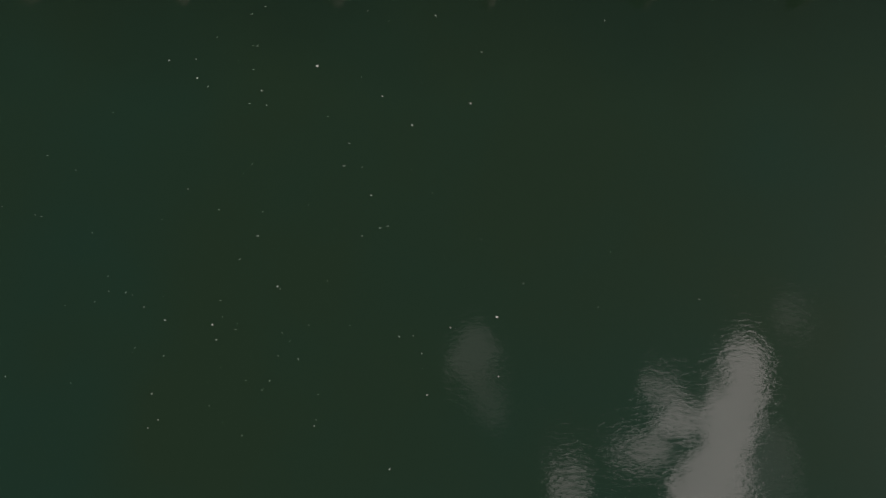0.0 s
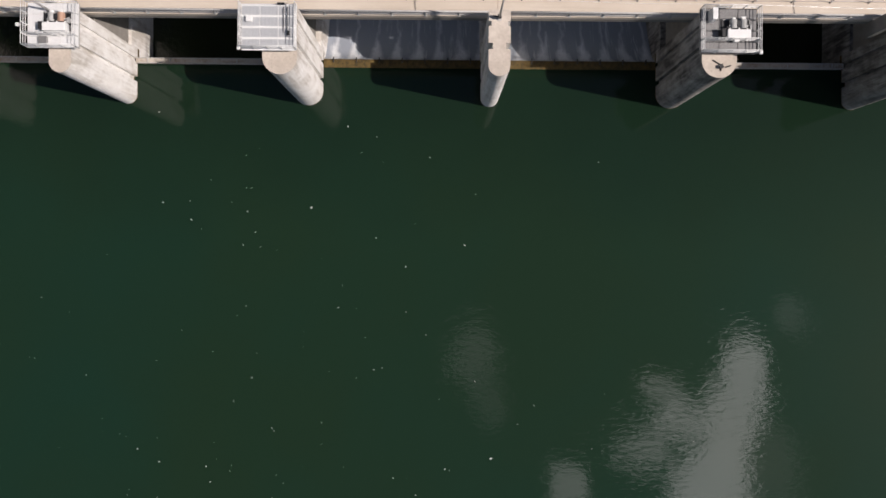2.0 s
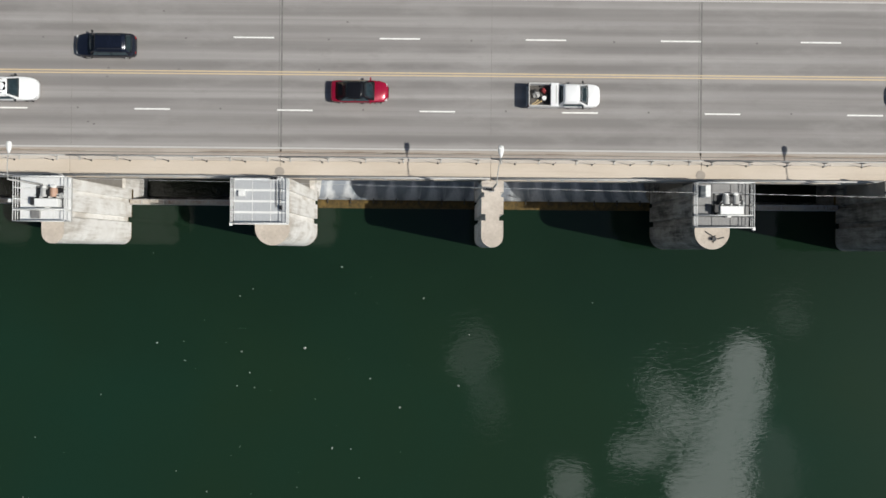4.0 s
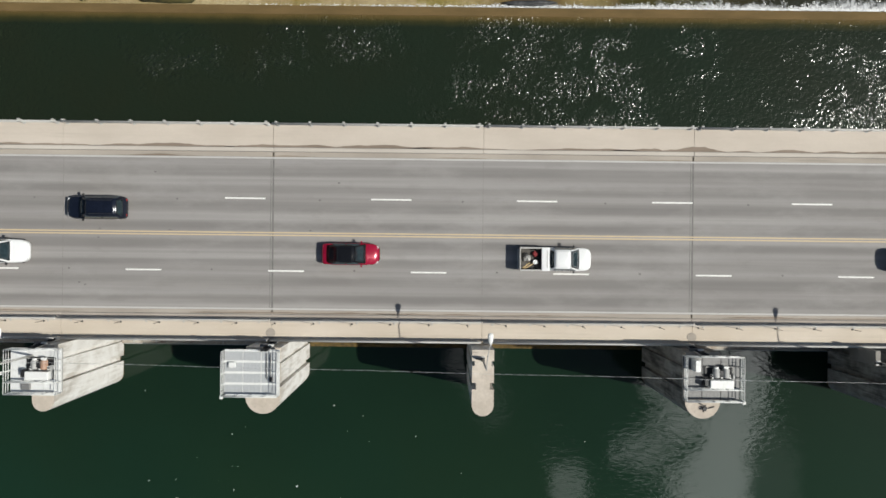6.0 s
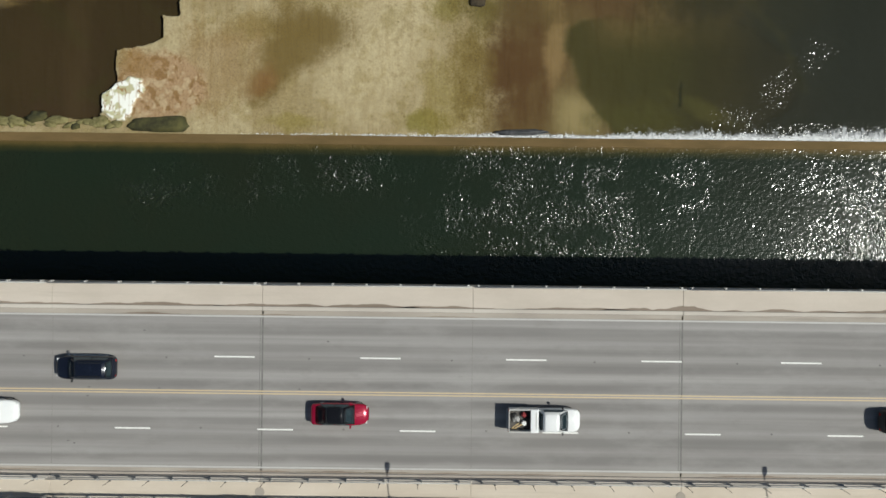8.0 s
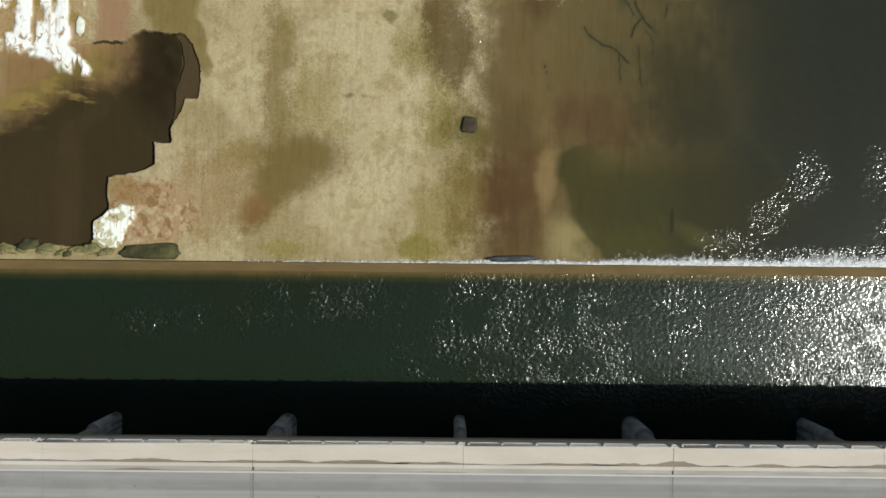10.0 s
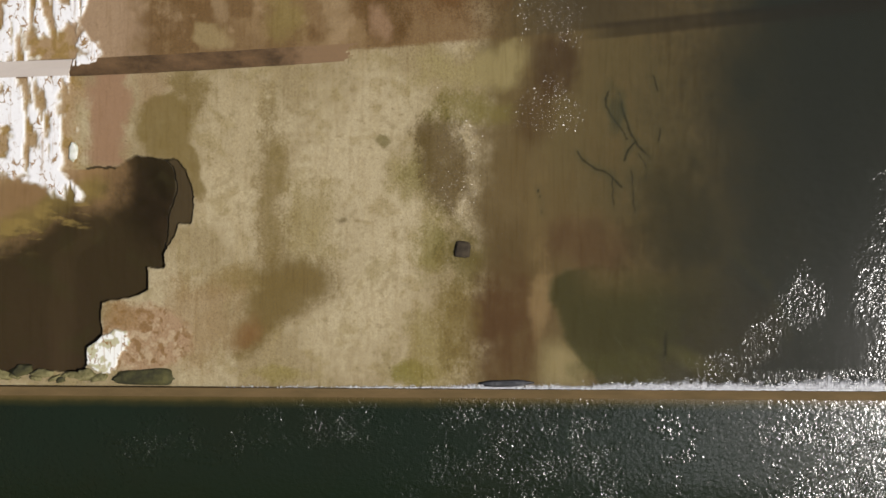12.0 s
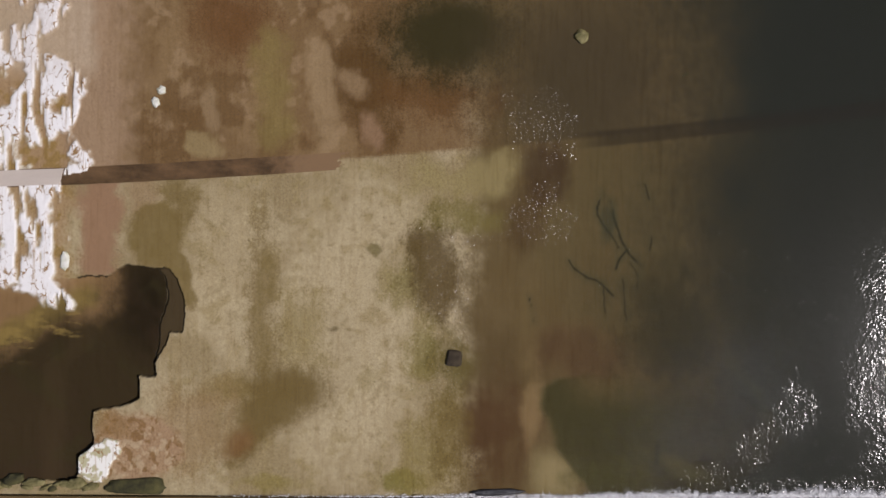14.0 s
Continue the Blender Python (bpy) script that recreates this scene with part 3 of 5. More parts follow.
def patch(cx, cy, rx, ry, turn=0.0, soft=0.6, rag=1.0, flow=0.6):
    """A growth patch with a ragged edge, drawn out along the stream."""
    m = blob(cx, cy, rx * 1.1, ry * 1.1, turn, soft + 0.35)
    return smooth01((m - 0.5) * 1.35 + 0.47 + (1.15 * rag * RAG + 0.9 * flow * FLOW) * smooth01(m * 3))


def spots(scale, seed, level, hard=9.0):
    return smooth01((fbm(X, Y, scale, seed, 4) - level) * hard)


lay(smooth01((fbm(X, Y, 5, 61, 7) - 0.38) * 4), SAND, 0.85)
lay(smooth01(FLOW * 5), (0.36, 0.285, 0.16), 0.35)
lay(blob(8, 38, 7, 15, 0, 0.5), (0.50, 0.43, 0.31), 0.65)
lay(blob(-6, 47, 4, 8, 0, 0.5), (0.50, 0.425, 0.30), 0.6)
lay(spots(1.5, 67, 0.57, 6), (0.30, 0.24, 0.115), 0.45)
lay(spots(0.8, 68, 0.63, 10), (0.22, 0.175, 0.08), 0.3)
# pale rubble field: brown and olive silt in it
lay(patch(-1.6, 42.0, 1.5, 7.5, 0, 0.9), (0.205, 0.15, 0.058), 0.75)
lay(patch(2.6, 39.5, 2.2, 4.2, 0, 0.9), (0.27, 0.215, 0.09), 0.6)
lay(patch(-4.5, 33.0, 5.5, 1.6, 4, 0.8), (0.25, 0.185, 0.075), 0.75)
silt = np.maximum(blob(0.9, 33.2, 4.4, 2.4, 0, 0.45), np.maximum(blob(-0.9, 31.0, 3.8, 2.4, 35, 0.45), blob(-3.0, 28.0, 3.4, 1.5, 50, 0.5)))
lay(silt, (0.175, 0.125, 0.047), 0.92)
lay(blob(-3.9, 27.2, 1.6, 1.0, 45, 0.6), (0.20, 0.105, 0.04), 0.8)
smoother(silt, 0.3)
lay(patch(-8.5, 29.5, 4.0, 4.2, 0, 0.8), (0.31, 0.215, 0.12), 0.6)
lay(patch(9.5, 34.0, 1.4, 0.9, 25, 0.8, 1.6), (0.30, 0.25, 0.13), 0.5)
lay(patch(11.8, 45.2, 1.0, 2.2, -12, 0.8, 1.6), (0.26, 0.21, 0.085), 0.6)
lay(patch(10.4, 48.1, 0.6, 0.6, 0, 0.7), (0.17, 0.14, 0.055), 0.75)
lay(patch(6.3, 39.7, 0.5, 0.4, 0, 0.7), (0.13, 0.10, 0.045), 0.8)
lay(patch(13.4, 23.6, 1.6, 1.0, 0, 0.7, 1.8), (0.20, 0.175, 0.04), 0.8)
lay(patch(-1.5, 23.4, 3.0, 0.7, 0, 0.8, 1.8), (0.26, 0.215, 0.07), 0.6)
lay(patch(16.0, 25.5, 2.6, 3.4, 0, 0.9), (0.25, 0.20, 0.07), 0.65)
# strip of pink silt and the olive bank round the hole
strip_pink = smooth01((2.7 - np.abs(WX + 18.7 + 2.5 * RAG)) / 1.6) * smooth01((Y - 44.2) / 1.5) * (1 - north)
lay(strip_pink, (0.325, 0.205, 0.135), 0.95)
lay(patch(-14.2, 53.2, 1.6, 2.4, 0, 0.8), (0.33, 0.235, 0.145), 0.7)
olive = np.maximum(blob(-12.9, 49.0, 3.0, 3.6, 0, 0.35), blob(-10.6, 45.2, 1.3, 4.0, 25, 0.4))
lay(smooth01((olive - 0.5) * 1.6 + 0.5 + 1.1 * RAG), (0.20, 0.145, 0.053), 0.82)
lay(patch(-10.4, 52.6, 1.6, 3.0, 20, 0.6, 2.2), (0.20, 0.145, 0.055), 0.75)
smoother(np.clip(strip_pink + olive, 0, 1), 0.35)
# brown field and the deepening channel
east = smooth01((WX - 16.2 + 4 * RAG + 4 * BROAD) / 6.0)
lay(east, (0.138, 0.097, 0.043), 0.94)
lay(patch(36, 50, 9.5, 10, 0, 0.6, 0.5), (0.135, 0.104, 0.050), 0.9)
lay(patch(23.5, 35.5, 5.5, 4.0, 0, 0.7, 0.6), (0.105, 0.072, 0.034), 0.6)
lay(smooth01(FLOW * 5) * east, (0.135, 0.092, 0.04), 0.3)
smoother(east, 0.2)
lay(patch(14.0, 44.6, 1.5, 3.0, 0, 0.8, 1.4), (0.25, 0.215, 0.085), 0.75)
lay(patch(16.6, 46.8, 2.9, 5.2, 0, 0.5, 1.4), (0.128, 0.090, 0.038), 0.9)
lay(patch(15.2, 37.2, 1.6, 3.0, 0, 0.9), (0.23, 0.195, 0.07), 0.75)
lay(patch(18.6, 35.4, 2.2, 3.4, 0, 0.8), (0.150, 0.122, 0.042), 0.8)
lay(patch(20.5, 55.2, 6.0, 1.9, 4, 0.9, 1.4), (0.33, 0.275, 0.14), 0.8)
lay(patch(19, 51.4, 4.2, 1.6, 0, 0.8), (0.20, 0.17, 0.055), 0.7)
lay(patch(28.0, 55.8, 2.6, 3.4, -12, 0.6, 0.6), (0.075, 0.047, 0.026), 0.88)
lay(patch(26.4, 51.0, 1.6, 3.0, -12, 0.7, 0.8), (0.095, 0.06, 0.028), 0.7)
lay(patch(22.8, 28.8, 4.2, 4.8, 0, 0.8, 0.9, 0.5), (0.105, 0.060, 0.029), 0.97)
lay(patch(18.2, 29.5, 1.9, 5.0, 8, 0.8), (0.205, 0.155, 0.058), 0.75)
lay(patch(32.2, 37.0, 4.6, 2.5, 0, 0.6, 0.6), (0.112, 0.067, 0.035), 0.8)
lay(patch(26.9, 31.0, 0.9, 4.2, -3, 0.7, 1.6), (0.30, 0.21, 0.11), 0.65)
lay(patch(26.6, 39.0, 0.9, 5.5, -3, 0.8, 1.4), (0.19, 0.14, 0.065), 0.4)
lay(blob(29.6, 24.0, 3.0, 2.2, -42, 0.6), (0.34, 0.28, 0.15), 0.75)
lay(patch(42, 40, 5, 6.5, 0, 0.8, 0.6), (0.05, 0.042, 0.020), 0.75)
lay(smooth01((WX - 27.0 + 0.10 * (42 - WY) + 10 * BROAD) / 24), DEEP, 0.92)
lay(smooth01((WX - 33.0 + 10 * BROAD) / 24), SLATE, 0.95)
basin = [(27.9, 31.1), (28.4, 33.2), (29.9, 34.3), (36.2, 34.6), (39.2, 34.2), (43, 34.6), (47.5, 33.7), (52.2, 30.5), (52.8, 28.1), (51.6, 25.1), (46.3, 22.0), (33.4, 22.0), (32.2, 23.7), (30.5, 25.4), (29.2, 27.3), (28.6, 29.9)]
BX, BY = X + 1.4 * (fbm(X, Y, 3.5, 151) - 0.5) + 0.5 * (fbm(X, Y, 0.9, 152) - 0.5), Y + 1.4 * (fbm(X, Y, 3.5, 161) - 0.5) + 0.5 * (fbm(X, Y, 0.9, 162) - 0.5)
scour = inside(BX, BY, basin).astype(float)
for _ in range(7):
    scour[1:-1, 1:-1] = (scour[1:-1, 1:-1] * 2 + scour[2:, 1:-1] + scour[:-2, 1:-1] + scour[1:-1, 2:] + scour[1:-1, :-2]) / 6
scour = scour * (1 - 0.75 * smooth01((Y - 30.5) / 4.5) * smooth01((X - 29) / 5))
lay(scour * smooth01((50 - X) / 9), (0.048, 0.048, 0.019), 0.78)
lay(scour * smooth01((X - 38) / 5), (0.036, 0.032, 0.020), 0.5)
lay(patch(42.5, 25.2, 3.2, 1.0, -22, 0.6, 1.2), (0.085, 0.078, 0.03), 0.7)
lay(patch(35.5, 24.0, 4.0, 1.4, 0, 0.7, 1.2), (0.075, 0.07, 0.026), 0.7)
smoother(smooth01((WX - 33) / 8), 0.1)
# beyond the cross stripe
lay(north * smooth01((26 - WX) / 8), (0.215, 0.135, 0.068), 0.9)
lay(north * smooth01((fbm(X * 1.2, Y * 0.7, 4.2, 71, 6) - 0.5) * 6) * smooth01((14 - WX) / 6), (0.295, 0.205, 0.115), 0.6)
lay(north * spots(1.9, 74, 0.61, 12) * smooth01((12 - WX) / 6), (0.36, 0.26, 0.165), 0.6)
lay(north * smooth01((fbm(X, Y * 0.8, 3.0, 73, 6) - 0.54) * 7) * smooth01((20 - WX) / 6), (0.145, 0.083, 0.034), 0.6)
lay(north * smooth01((-13.5 - WX + 3 * RAG) / 5), (0.40, 0.29, 0.21), 0.75)
lay(north * blob(-5, 71.5, 4.0, 4.0, 0, 0.6), (0.165, 0.085, 0.036), 0.85)
lay(north * patch(-0.4, 64.5, 2.2, 6.0, 0, 0.6, 1.4), (0.255, 0.195, 0.08), 0.8)
lay(north * patch(9.2, 65.5, 3.6, 5.0, 20, 0.5, 1.0), (0.12, 0.068, 0.026), 0.9)
lay(north * patch(4.6, 64.0, 1.5, 5.0, 12, 0.4, 1.5), (0.36, 0.265, 0.165), 0.8)
lay(north * patch(8.0, 65.2, 1.7, 1.1, -30, 0.4, 1.6), (0.33, 0.235, 0.145), 0.75)
lay(north * patch(9.6, 60.4, 1.0, 1.6, 20, 0.5, 1.2), (0.34, 0.225, 0.15), 0.7)
lay(north * patch(-6.8, 62.7, 0.7, 2.2, 8, 0.35, 0.6), (0.33, 0.24, 0.15), 0.7)
lay(north * patch(-7.5, 59.0, 1.6, 1.0, 0, 0.5, 2.2), (0.36, 0.285, 0.16), 0.7)
lay(north * patch(17, 64.4, 6.0, 2.6, 0, 0.6), (0.15, 0.08, 0.032), 0.85)
lay(north * blob(18.0, 70.5, 7.0, 4.8, 0, 0.55), (0.040, 0.036, 0.014), 0.94)
lay(north * blob(32, 66, 9.5, 11, 0, 0.7), (0.072, 0.056, 0.033), 0.88)
lay(north * smooth01((WX - 33 + 9 * BROAD) / 20), SLATE, 0.9)
smoother(north * 0.7, 0.6)
smoother(smooth01((WX - 22) / 8), 0.08)
# scoured hole with broken slab edges
hole = [(-40, 44.2), (-27, 44.3), (-21.5, 44.7), (-17.6, 45.0), (-16.9, 45.6), (-16.1, 46.15), (-12.8, 45.8), (-11.5, 45.75), (-10.45, 44.7), (-9.75, 42.9), (-9.6, 40.8), (-9.85, 39.15),
        (-11.2, 39.0), (-11.6, 37.7), (-12.7, 35.9), (-12.7, 34.4), (-14.5, 34.4), (-14.4, 32.0), (-16.7, 31.1), (-19.2, 30.7), (-19.4, 28.9), (-19.2, 27.15), (-20.65, 25.8), (-20.8, 23.4), (-40, 22.9)]
JX, JY = X + 0.45 * (fbm(X, Y, 1.1, 81) - 0.5), Y + 0.45 * (fbm(X, Y, 1.1, 91) - 0.5)
in_hole = inside(JX, JY, hole).astype(float)
inner = np.interp(Y, (36, 38.7, 39.9, 42, 43.2, 45, 45.8), (-12.8, -12.35, -12.35, -11.75, -11.45, -11.9, -12.9))
ledge = in_hole * smooth01((JX - inner) / 0.15) * (Y > 35.8)
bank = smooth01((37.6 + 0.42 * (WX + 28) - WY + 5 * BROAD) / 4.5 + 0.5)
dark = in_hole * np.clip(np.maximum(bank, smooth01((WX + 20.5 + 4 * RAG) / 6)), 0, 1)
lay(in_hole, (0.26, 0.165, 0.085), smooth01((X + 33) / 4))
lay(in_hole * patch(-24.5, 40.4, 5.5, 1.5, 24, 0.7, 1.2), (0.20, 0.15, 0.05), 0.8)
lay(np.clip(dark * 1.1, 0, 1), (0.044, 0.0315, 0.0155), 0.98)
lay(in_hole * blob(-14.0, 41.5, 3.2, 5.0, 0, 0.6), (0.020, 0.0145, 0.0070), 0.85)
wisps = smooth01((fbm(X * 0.55 + Y * 0.3, Y * 1.6, 1.6, 87, 6) - 0.55) * 9)
lay(in_hole * wisps * blob(-25.5, 38.6, 5.5, 2.2, 16, 0.5), (0.29, 0.21, 0.075), 0.75)
lay(in_hole * patch(-26, 28, 4, 5, 0, 0.8), (0.058, 0.04, 0.021), 0.7)
lay(in_hole * spots(4.5, 89, 0.5, 4), (0.056, 0.036, 0.022), 0.5)
lay(in_hole * spots(2.2, 93, 0.56, 5), (0.050, 0.042, 0.018), 0.45)
smoother(in_hole, 0.1)
lay(ledge, (0.085, 0.062, 0.034), 0.85)
lay(in_hole * smooth01((0.13 - np.abs(JX - inner)) / 0.1) * (Y > 36.2), (0.30, 0.25, 0.16), 0.55)
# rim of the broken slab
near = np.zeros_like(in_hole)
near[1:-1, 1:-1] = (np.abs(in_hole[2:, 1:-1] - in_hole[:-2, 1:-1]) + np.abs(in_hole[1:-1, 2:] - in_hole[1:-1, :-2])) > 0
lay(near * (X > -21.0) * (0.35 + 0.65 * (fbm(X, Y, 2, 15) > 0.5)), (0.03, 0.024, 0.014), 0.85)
# spotted slab with lime at the sill
slab = smooth01((blob(-14.6, 27.0, 5.0, 3.8, 0, 0.4) - 0.3) * 2) * (1 - in_hole)
lay(slab, (0.40, 0.275, 0.185), 0.85)
lay(slab * spots(0.6, 133, 0.54, 12), (0.235, 0.135, 0.055), 0.75)
lay(slab * spots(0.7, 137, 0.58, 12), (0.56, 0.46, 0.34), 0.6)
lay(blob(-17.2, 29.0, 2.2, 1.4, 0, 0.5) * (1 - in_hole), (0.27, 0.165, 0.07), 0.7)
lime = blob(-18.4, 25.5, 2.5, 1.5, 28, 0.5)
lime = smooth01((lime - 0.38 + 1.3 * (fbm(X, Y, 1.5, 131) - 0.5)) * 9) * smooth01(lime * 5) * (1 - in_hole)
lay(lime, (0.84, 0.84, 0.78), 1.0)
lay(lime * spots(0.8, 141, 0.52, 12), (0.36, 0.33, 0.12), 0.75)
# seams in the slab
for path, width in (((34.1, 54.1, 35.1, 53.1, 35.4, 51.3, 36.0, 49.5, 36.7, 48.0, 38.2, 46.4, 38.5, 45.6), 0.11), ((34.1, 53.6, 33.7, 52.4, 33.7, 51.6, 34.7, 50.1, 35.9, 48.2), 0.09), ((36.6, 47.8, 36.1, 47.0, 35.7, 46.0), 0.11),
                    ((30.8, 46.8, 31.4, 45.9, 32.6, 45.1, 34.1, 44.5, 35.3, 43.2), 0.08), ((34.4, 44.3, 34.5, 41.2), 0.05), ((37.3, 46.6, 38.0, 45.0, 37.9, 44.0), 0.05), ((36.4, 44.8, 36.8, 40.5), 0.05), ((26.6, 43, 27.1, 40.2), 0.05),
                    ((38.6, 54.9, 39.2, 53.4), 0.07), ((39.4, 49.2, 39.2, 48), 0.07), ((47.3, 37.4, 47.6, 36.2, 49.4, 34.4, 50.9, 32.9, 52.0, 30.8, 53.3, 27.5), 0.12), ((40.2, 27.9, 40.0, 25.4), 0.16)):
    for i in range(0, len(path) - 2, 2):
        ax, ay, bx, by = path[i:i + 4]
        k = np.clip(((JX - ax) * (bx - ax) + (JY - ay) * (by - ay)) / ((bx - ax) ** 2 + (by - ay) ** 2), 0, 1)
        d = np.hypot(JX - ax - k * (bx - ax), JY - ay - k * (by - ay))
        lay(smooth01((width * 1.5 - d) / width) * smooth01((fbm(X, Y, 1.2, 175) - 0.25) * 4), (0.018, 0.018, 0.011), 0.9)
        lay(smooth01((0.8 - d) / 0.8), (0.06, 0.06, 0.035), 0.25)
lay(blob(34.6, 50.6, 0.8, 2.0, -15, 0.5), (0.055, 0.058, 0.036), 0.6)
lay(smooth01((X - 30) / 5) * smooth01((1.0 - np.abs(Y - stripe_line)) / 0.35), (0.026, 0.022, 0.018), 0.55)
# dry lime crust in the shallows: columns of white cells with rusty silt between them
edge = -22.2 + 1.0 * np.sin(Y * 0.8) - 2.6 * smooth01((Y - 66) / 3) + 1.6 * north
crust = smooth01((edge - X + 3.2 * RAG) / 0.5) * smooth01((Y - 43.2 + 0.30 * (X + 29) + 3 * RAG) / 0.8)
gaps = np.maximum(spots(2.6, 55, 0.57, 10), smooth01((fbm(X * 2.4, Y * 0.35, 1.8, 57, 5) - 0.55) * 11))
lay(smooth01((-21.0 - X + 2 * RAG) / 1.6) * smooth01((Y - 42.5) / 3), (0.40, 0.28, 0.17), 0.8)
lay(smooth01((-21.0 - X) / 1.6) * smooth01((Y - 42.5) / 3) * spots(1.4, 59, 0.52, 9), (0.30, 0.20, 0.06), 0.7)
crust = crust * (1 - gaps)
lay(crust, (0.84, 0.83, 0.81), 1.0)
lay(north * smooth01((-18.5 - X + 2 * RAG) / 1.5) * smooth01((Y - 65) / 2.5) * (1 - 0.75 * crust), (0.50, 0.41, 0.33), 0.8)
height = BED + 0.10 * (fbm(X, Y, 6, 5) - 0.5) + 0.05 * (fbm(X, Y, 0.7, 6) - 0.5)
height = height - 0.55 * in_hole * smooth01((X + 22) / 3 + smooth01((38 - Y) / 3)) + 0.3 * ledge - 0.8 * smooth01((X - 44) / 14) + 0.22 * crust + 0.2 * lime - 0.12 * scour
nx, ny = X.shape
verts = np.stack([X, Y, height], -1).reshape(-1, 3)
idx = np.arange(nx * ny).reshape(nx, ny)
quads = np.stack([idx[:-1, :-1], idx[1:, :-1], idx[1:, 1:], idx[:-1, 1:]], -1).reshape(-1, 4)
me = bpy.data.meshes.new("river_bed")
me.from_pydata(verts.tolist(), [], quads.tolist())
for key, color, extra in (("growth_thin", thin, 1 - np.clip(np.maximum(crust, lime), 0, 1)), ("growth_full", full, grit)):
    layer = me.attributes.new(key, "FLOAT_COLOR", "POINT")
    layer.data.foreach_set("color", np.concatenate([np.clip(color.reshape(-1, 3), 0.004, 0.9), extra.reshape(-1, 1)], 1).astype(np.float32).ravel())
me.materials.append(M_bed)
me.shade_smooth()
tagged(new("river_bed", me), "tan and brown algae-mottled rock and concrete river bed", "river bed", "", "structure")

bm = B()
box(bm, -700, 700, 78, 1400, -15.6, -15.2)
box(bm, -700, -36, 21.9, 78, -15.6, -15.05)
box(bm, 72, 700, 21.9, 78, -16.5, -15.8)
setting("riverside", bm, M_earth, "earth and gravel along the river", "ground")
bm = B()
bm.faces.new([bm.verts.new(p) for p in ((-60, 21.9, -14.96), (72, 21.9, -14.96), (72, 78, -14.96), (-60, 78, -14.96))])
film_ob = setting("water_shallows", bm, M_film, "clear shallow water running over the bed", "water")

# sunken beam across the bed
bm = B()
n = 60
secs = []
for k in range(n + 1):
    x = -36 + 52 * k / n
    y = 56.68 + 0.07 * x + 0.0005 * x * x
    w = 0.92 + 0.05 * noise.noise(Vector((x * 0.45, 2.0, 0))) + 0.03 * noise.noise(Vector((x * 1.9, 7.0, 0)))
    z = -14.975 - 0.018 * max(0, x - 1) ** 1.1
    secs.append([(x, y - w, z - 0.4), (x, y + w, z - 0.4), (x, y + w, z), (x, y - w, z)])
loft(bm, secs)
M_beam = beam_mat()
setting("sunken_beam", bm, M_beam, "long low concrete beam across the river bed", "sill")
bm = B()
box(bm, -36, -22.6, -0.84, 0.84, 0, 0.1, 0.03)
for v in bm.verts:
    v.co.x += (0.55 * v.co.y + 0.3 * math.sin(v.co.y * 5)) * (v.co.x > -25)
    v.co.y += 56.68 + 0.07 * v.co.x + 0.0005 * v.co.x ** 2
    v.co.z += -14.97
cap = setting("beam_cap", bm, M_walk_n, "pale dry stretch of the concrete beam", "sill")

# rocks by the sill
def rock(x, y, z, r, seed, material, label, blunt=1.0, square=False):
    bm = lump(B(), (0, 0, 0), r, seed, 3, 0.42)
    for v in bm.verts:
        u = v.co.x / r[0]
        v.co.x = r[0] * math.copysign(abs(u) ** blunt, u)
        if square:
            w = v.co.y / r[1]
            v.co.y = r[1] * math.copysign(abs(w) ** blunt, w)
    ob = new("rock", mesh_of("rock", bm, material, True))
    ob.matrix_basis = pose(x, y, z, 0, 0, seed * 37 % 50 - 25 if r[0] < 2 else 2)
    return tagged(ob, label, "rock", "rocks along the sill")


rng = random.Random(4)
x = -31.0
while x < -18.5:
    big = rng.random() < 0.3
    a, b = (rng.uniform(0.8, 1.3), rng.uniform(0.4, 0.6)) if big else (rng.uniform(0.3, 0.7), rng.uniform(0.2, 0.4))
    rock(x, 22.75 + rng.uniform(-0.3, 0.35) + (0.45 if big else 0), -15.0, (a, b, rng.uniform(0.16, 0.3)), rng.randint(1, 90), M_rock if rng.random() < 0.7 else M_greenrock,
         "mossy rounded rock lying against the sill")
    x += a * rng.uniform(0.8, 1.5)
rock(-14.6, 22.85, -15.0, (3.2, 0.75, 0.42), 31, M_greenrock, "long dark green algae-covered rock at the sill", 0.45)
rock(18.7, 36.5, -15.0, (0.8, 0.85, 0.22), 37, M_sunk, "dark square stone sunk in the stream", 0.4, True)
rock(23.6, 22.45, -15.0, (2.5, 0.36, 0.30), 44, M_wetrock, "low dark wet rock in the foam under the sill")
rock(-12.2, 64.5, -15.0, (0.45, 0.42, 0.12), 38, M_lime, "small white stone standing out of the shallows")
rock(-12.8, 63.2, -15.0, (0.45, 0.5, 0.12), 39, M_lime, "small white stone standing out of the shallows")
rock(-22.3, 46.5, -15.0, (0.5, 0.95, 0.14), 40, M_lime, "small white stone standing out of the shallows")
rock(31.9, 70.4, -15.05, (0.7, 0.7, 0.2), 41, M_rock, "pale square stone in the stream")
rock(42.8, 66.4, -15.3, (0.35, 0.5, 0.25), 42, M_greenrock, "dark stone in the stream")

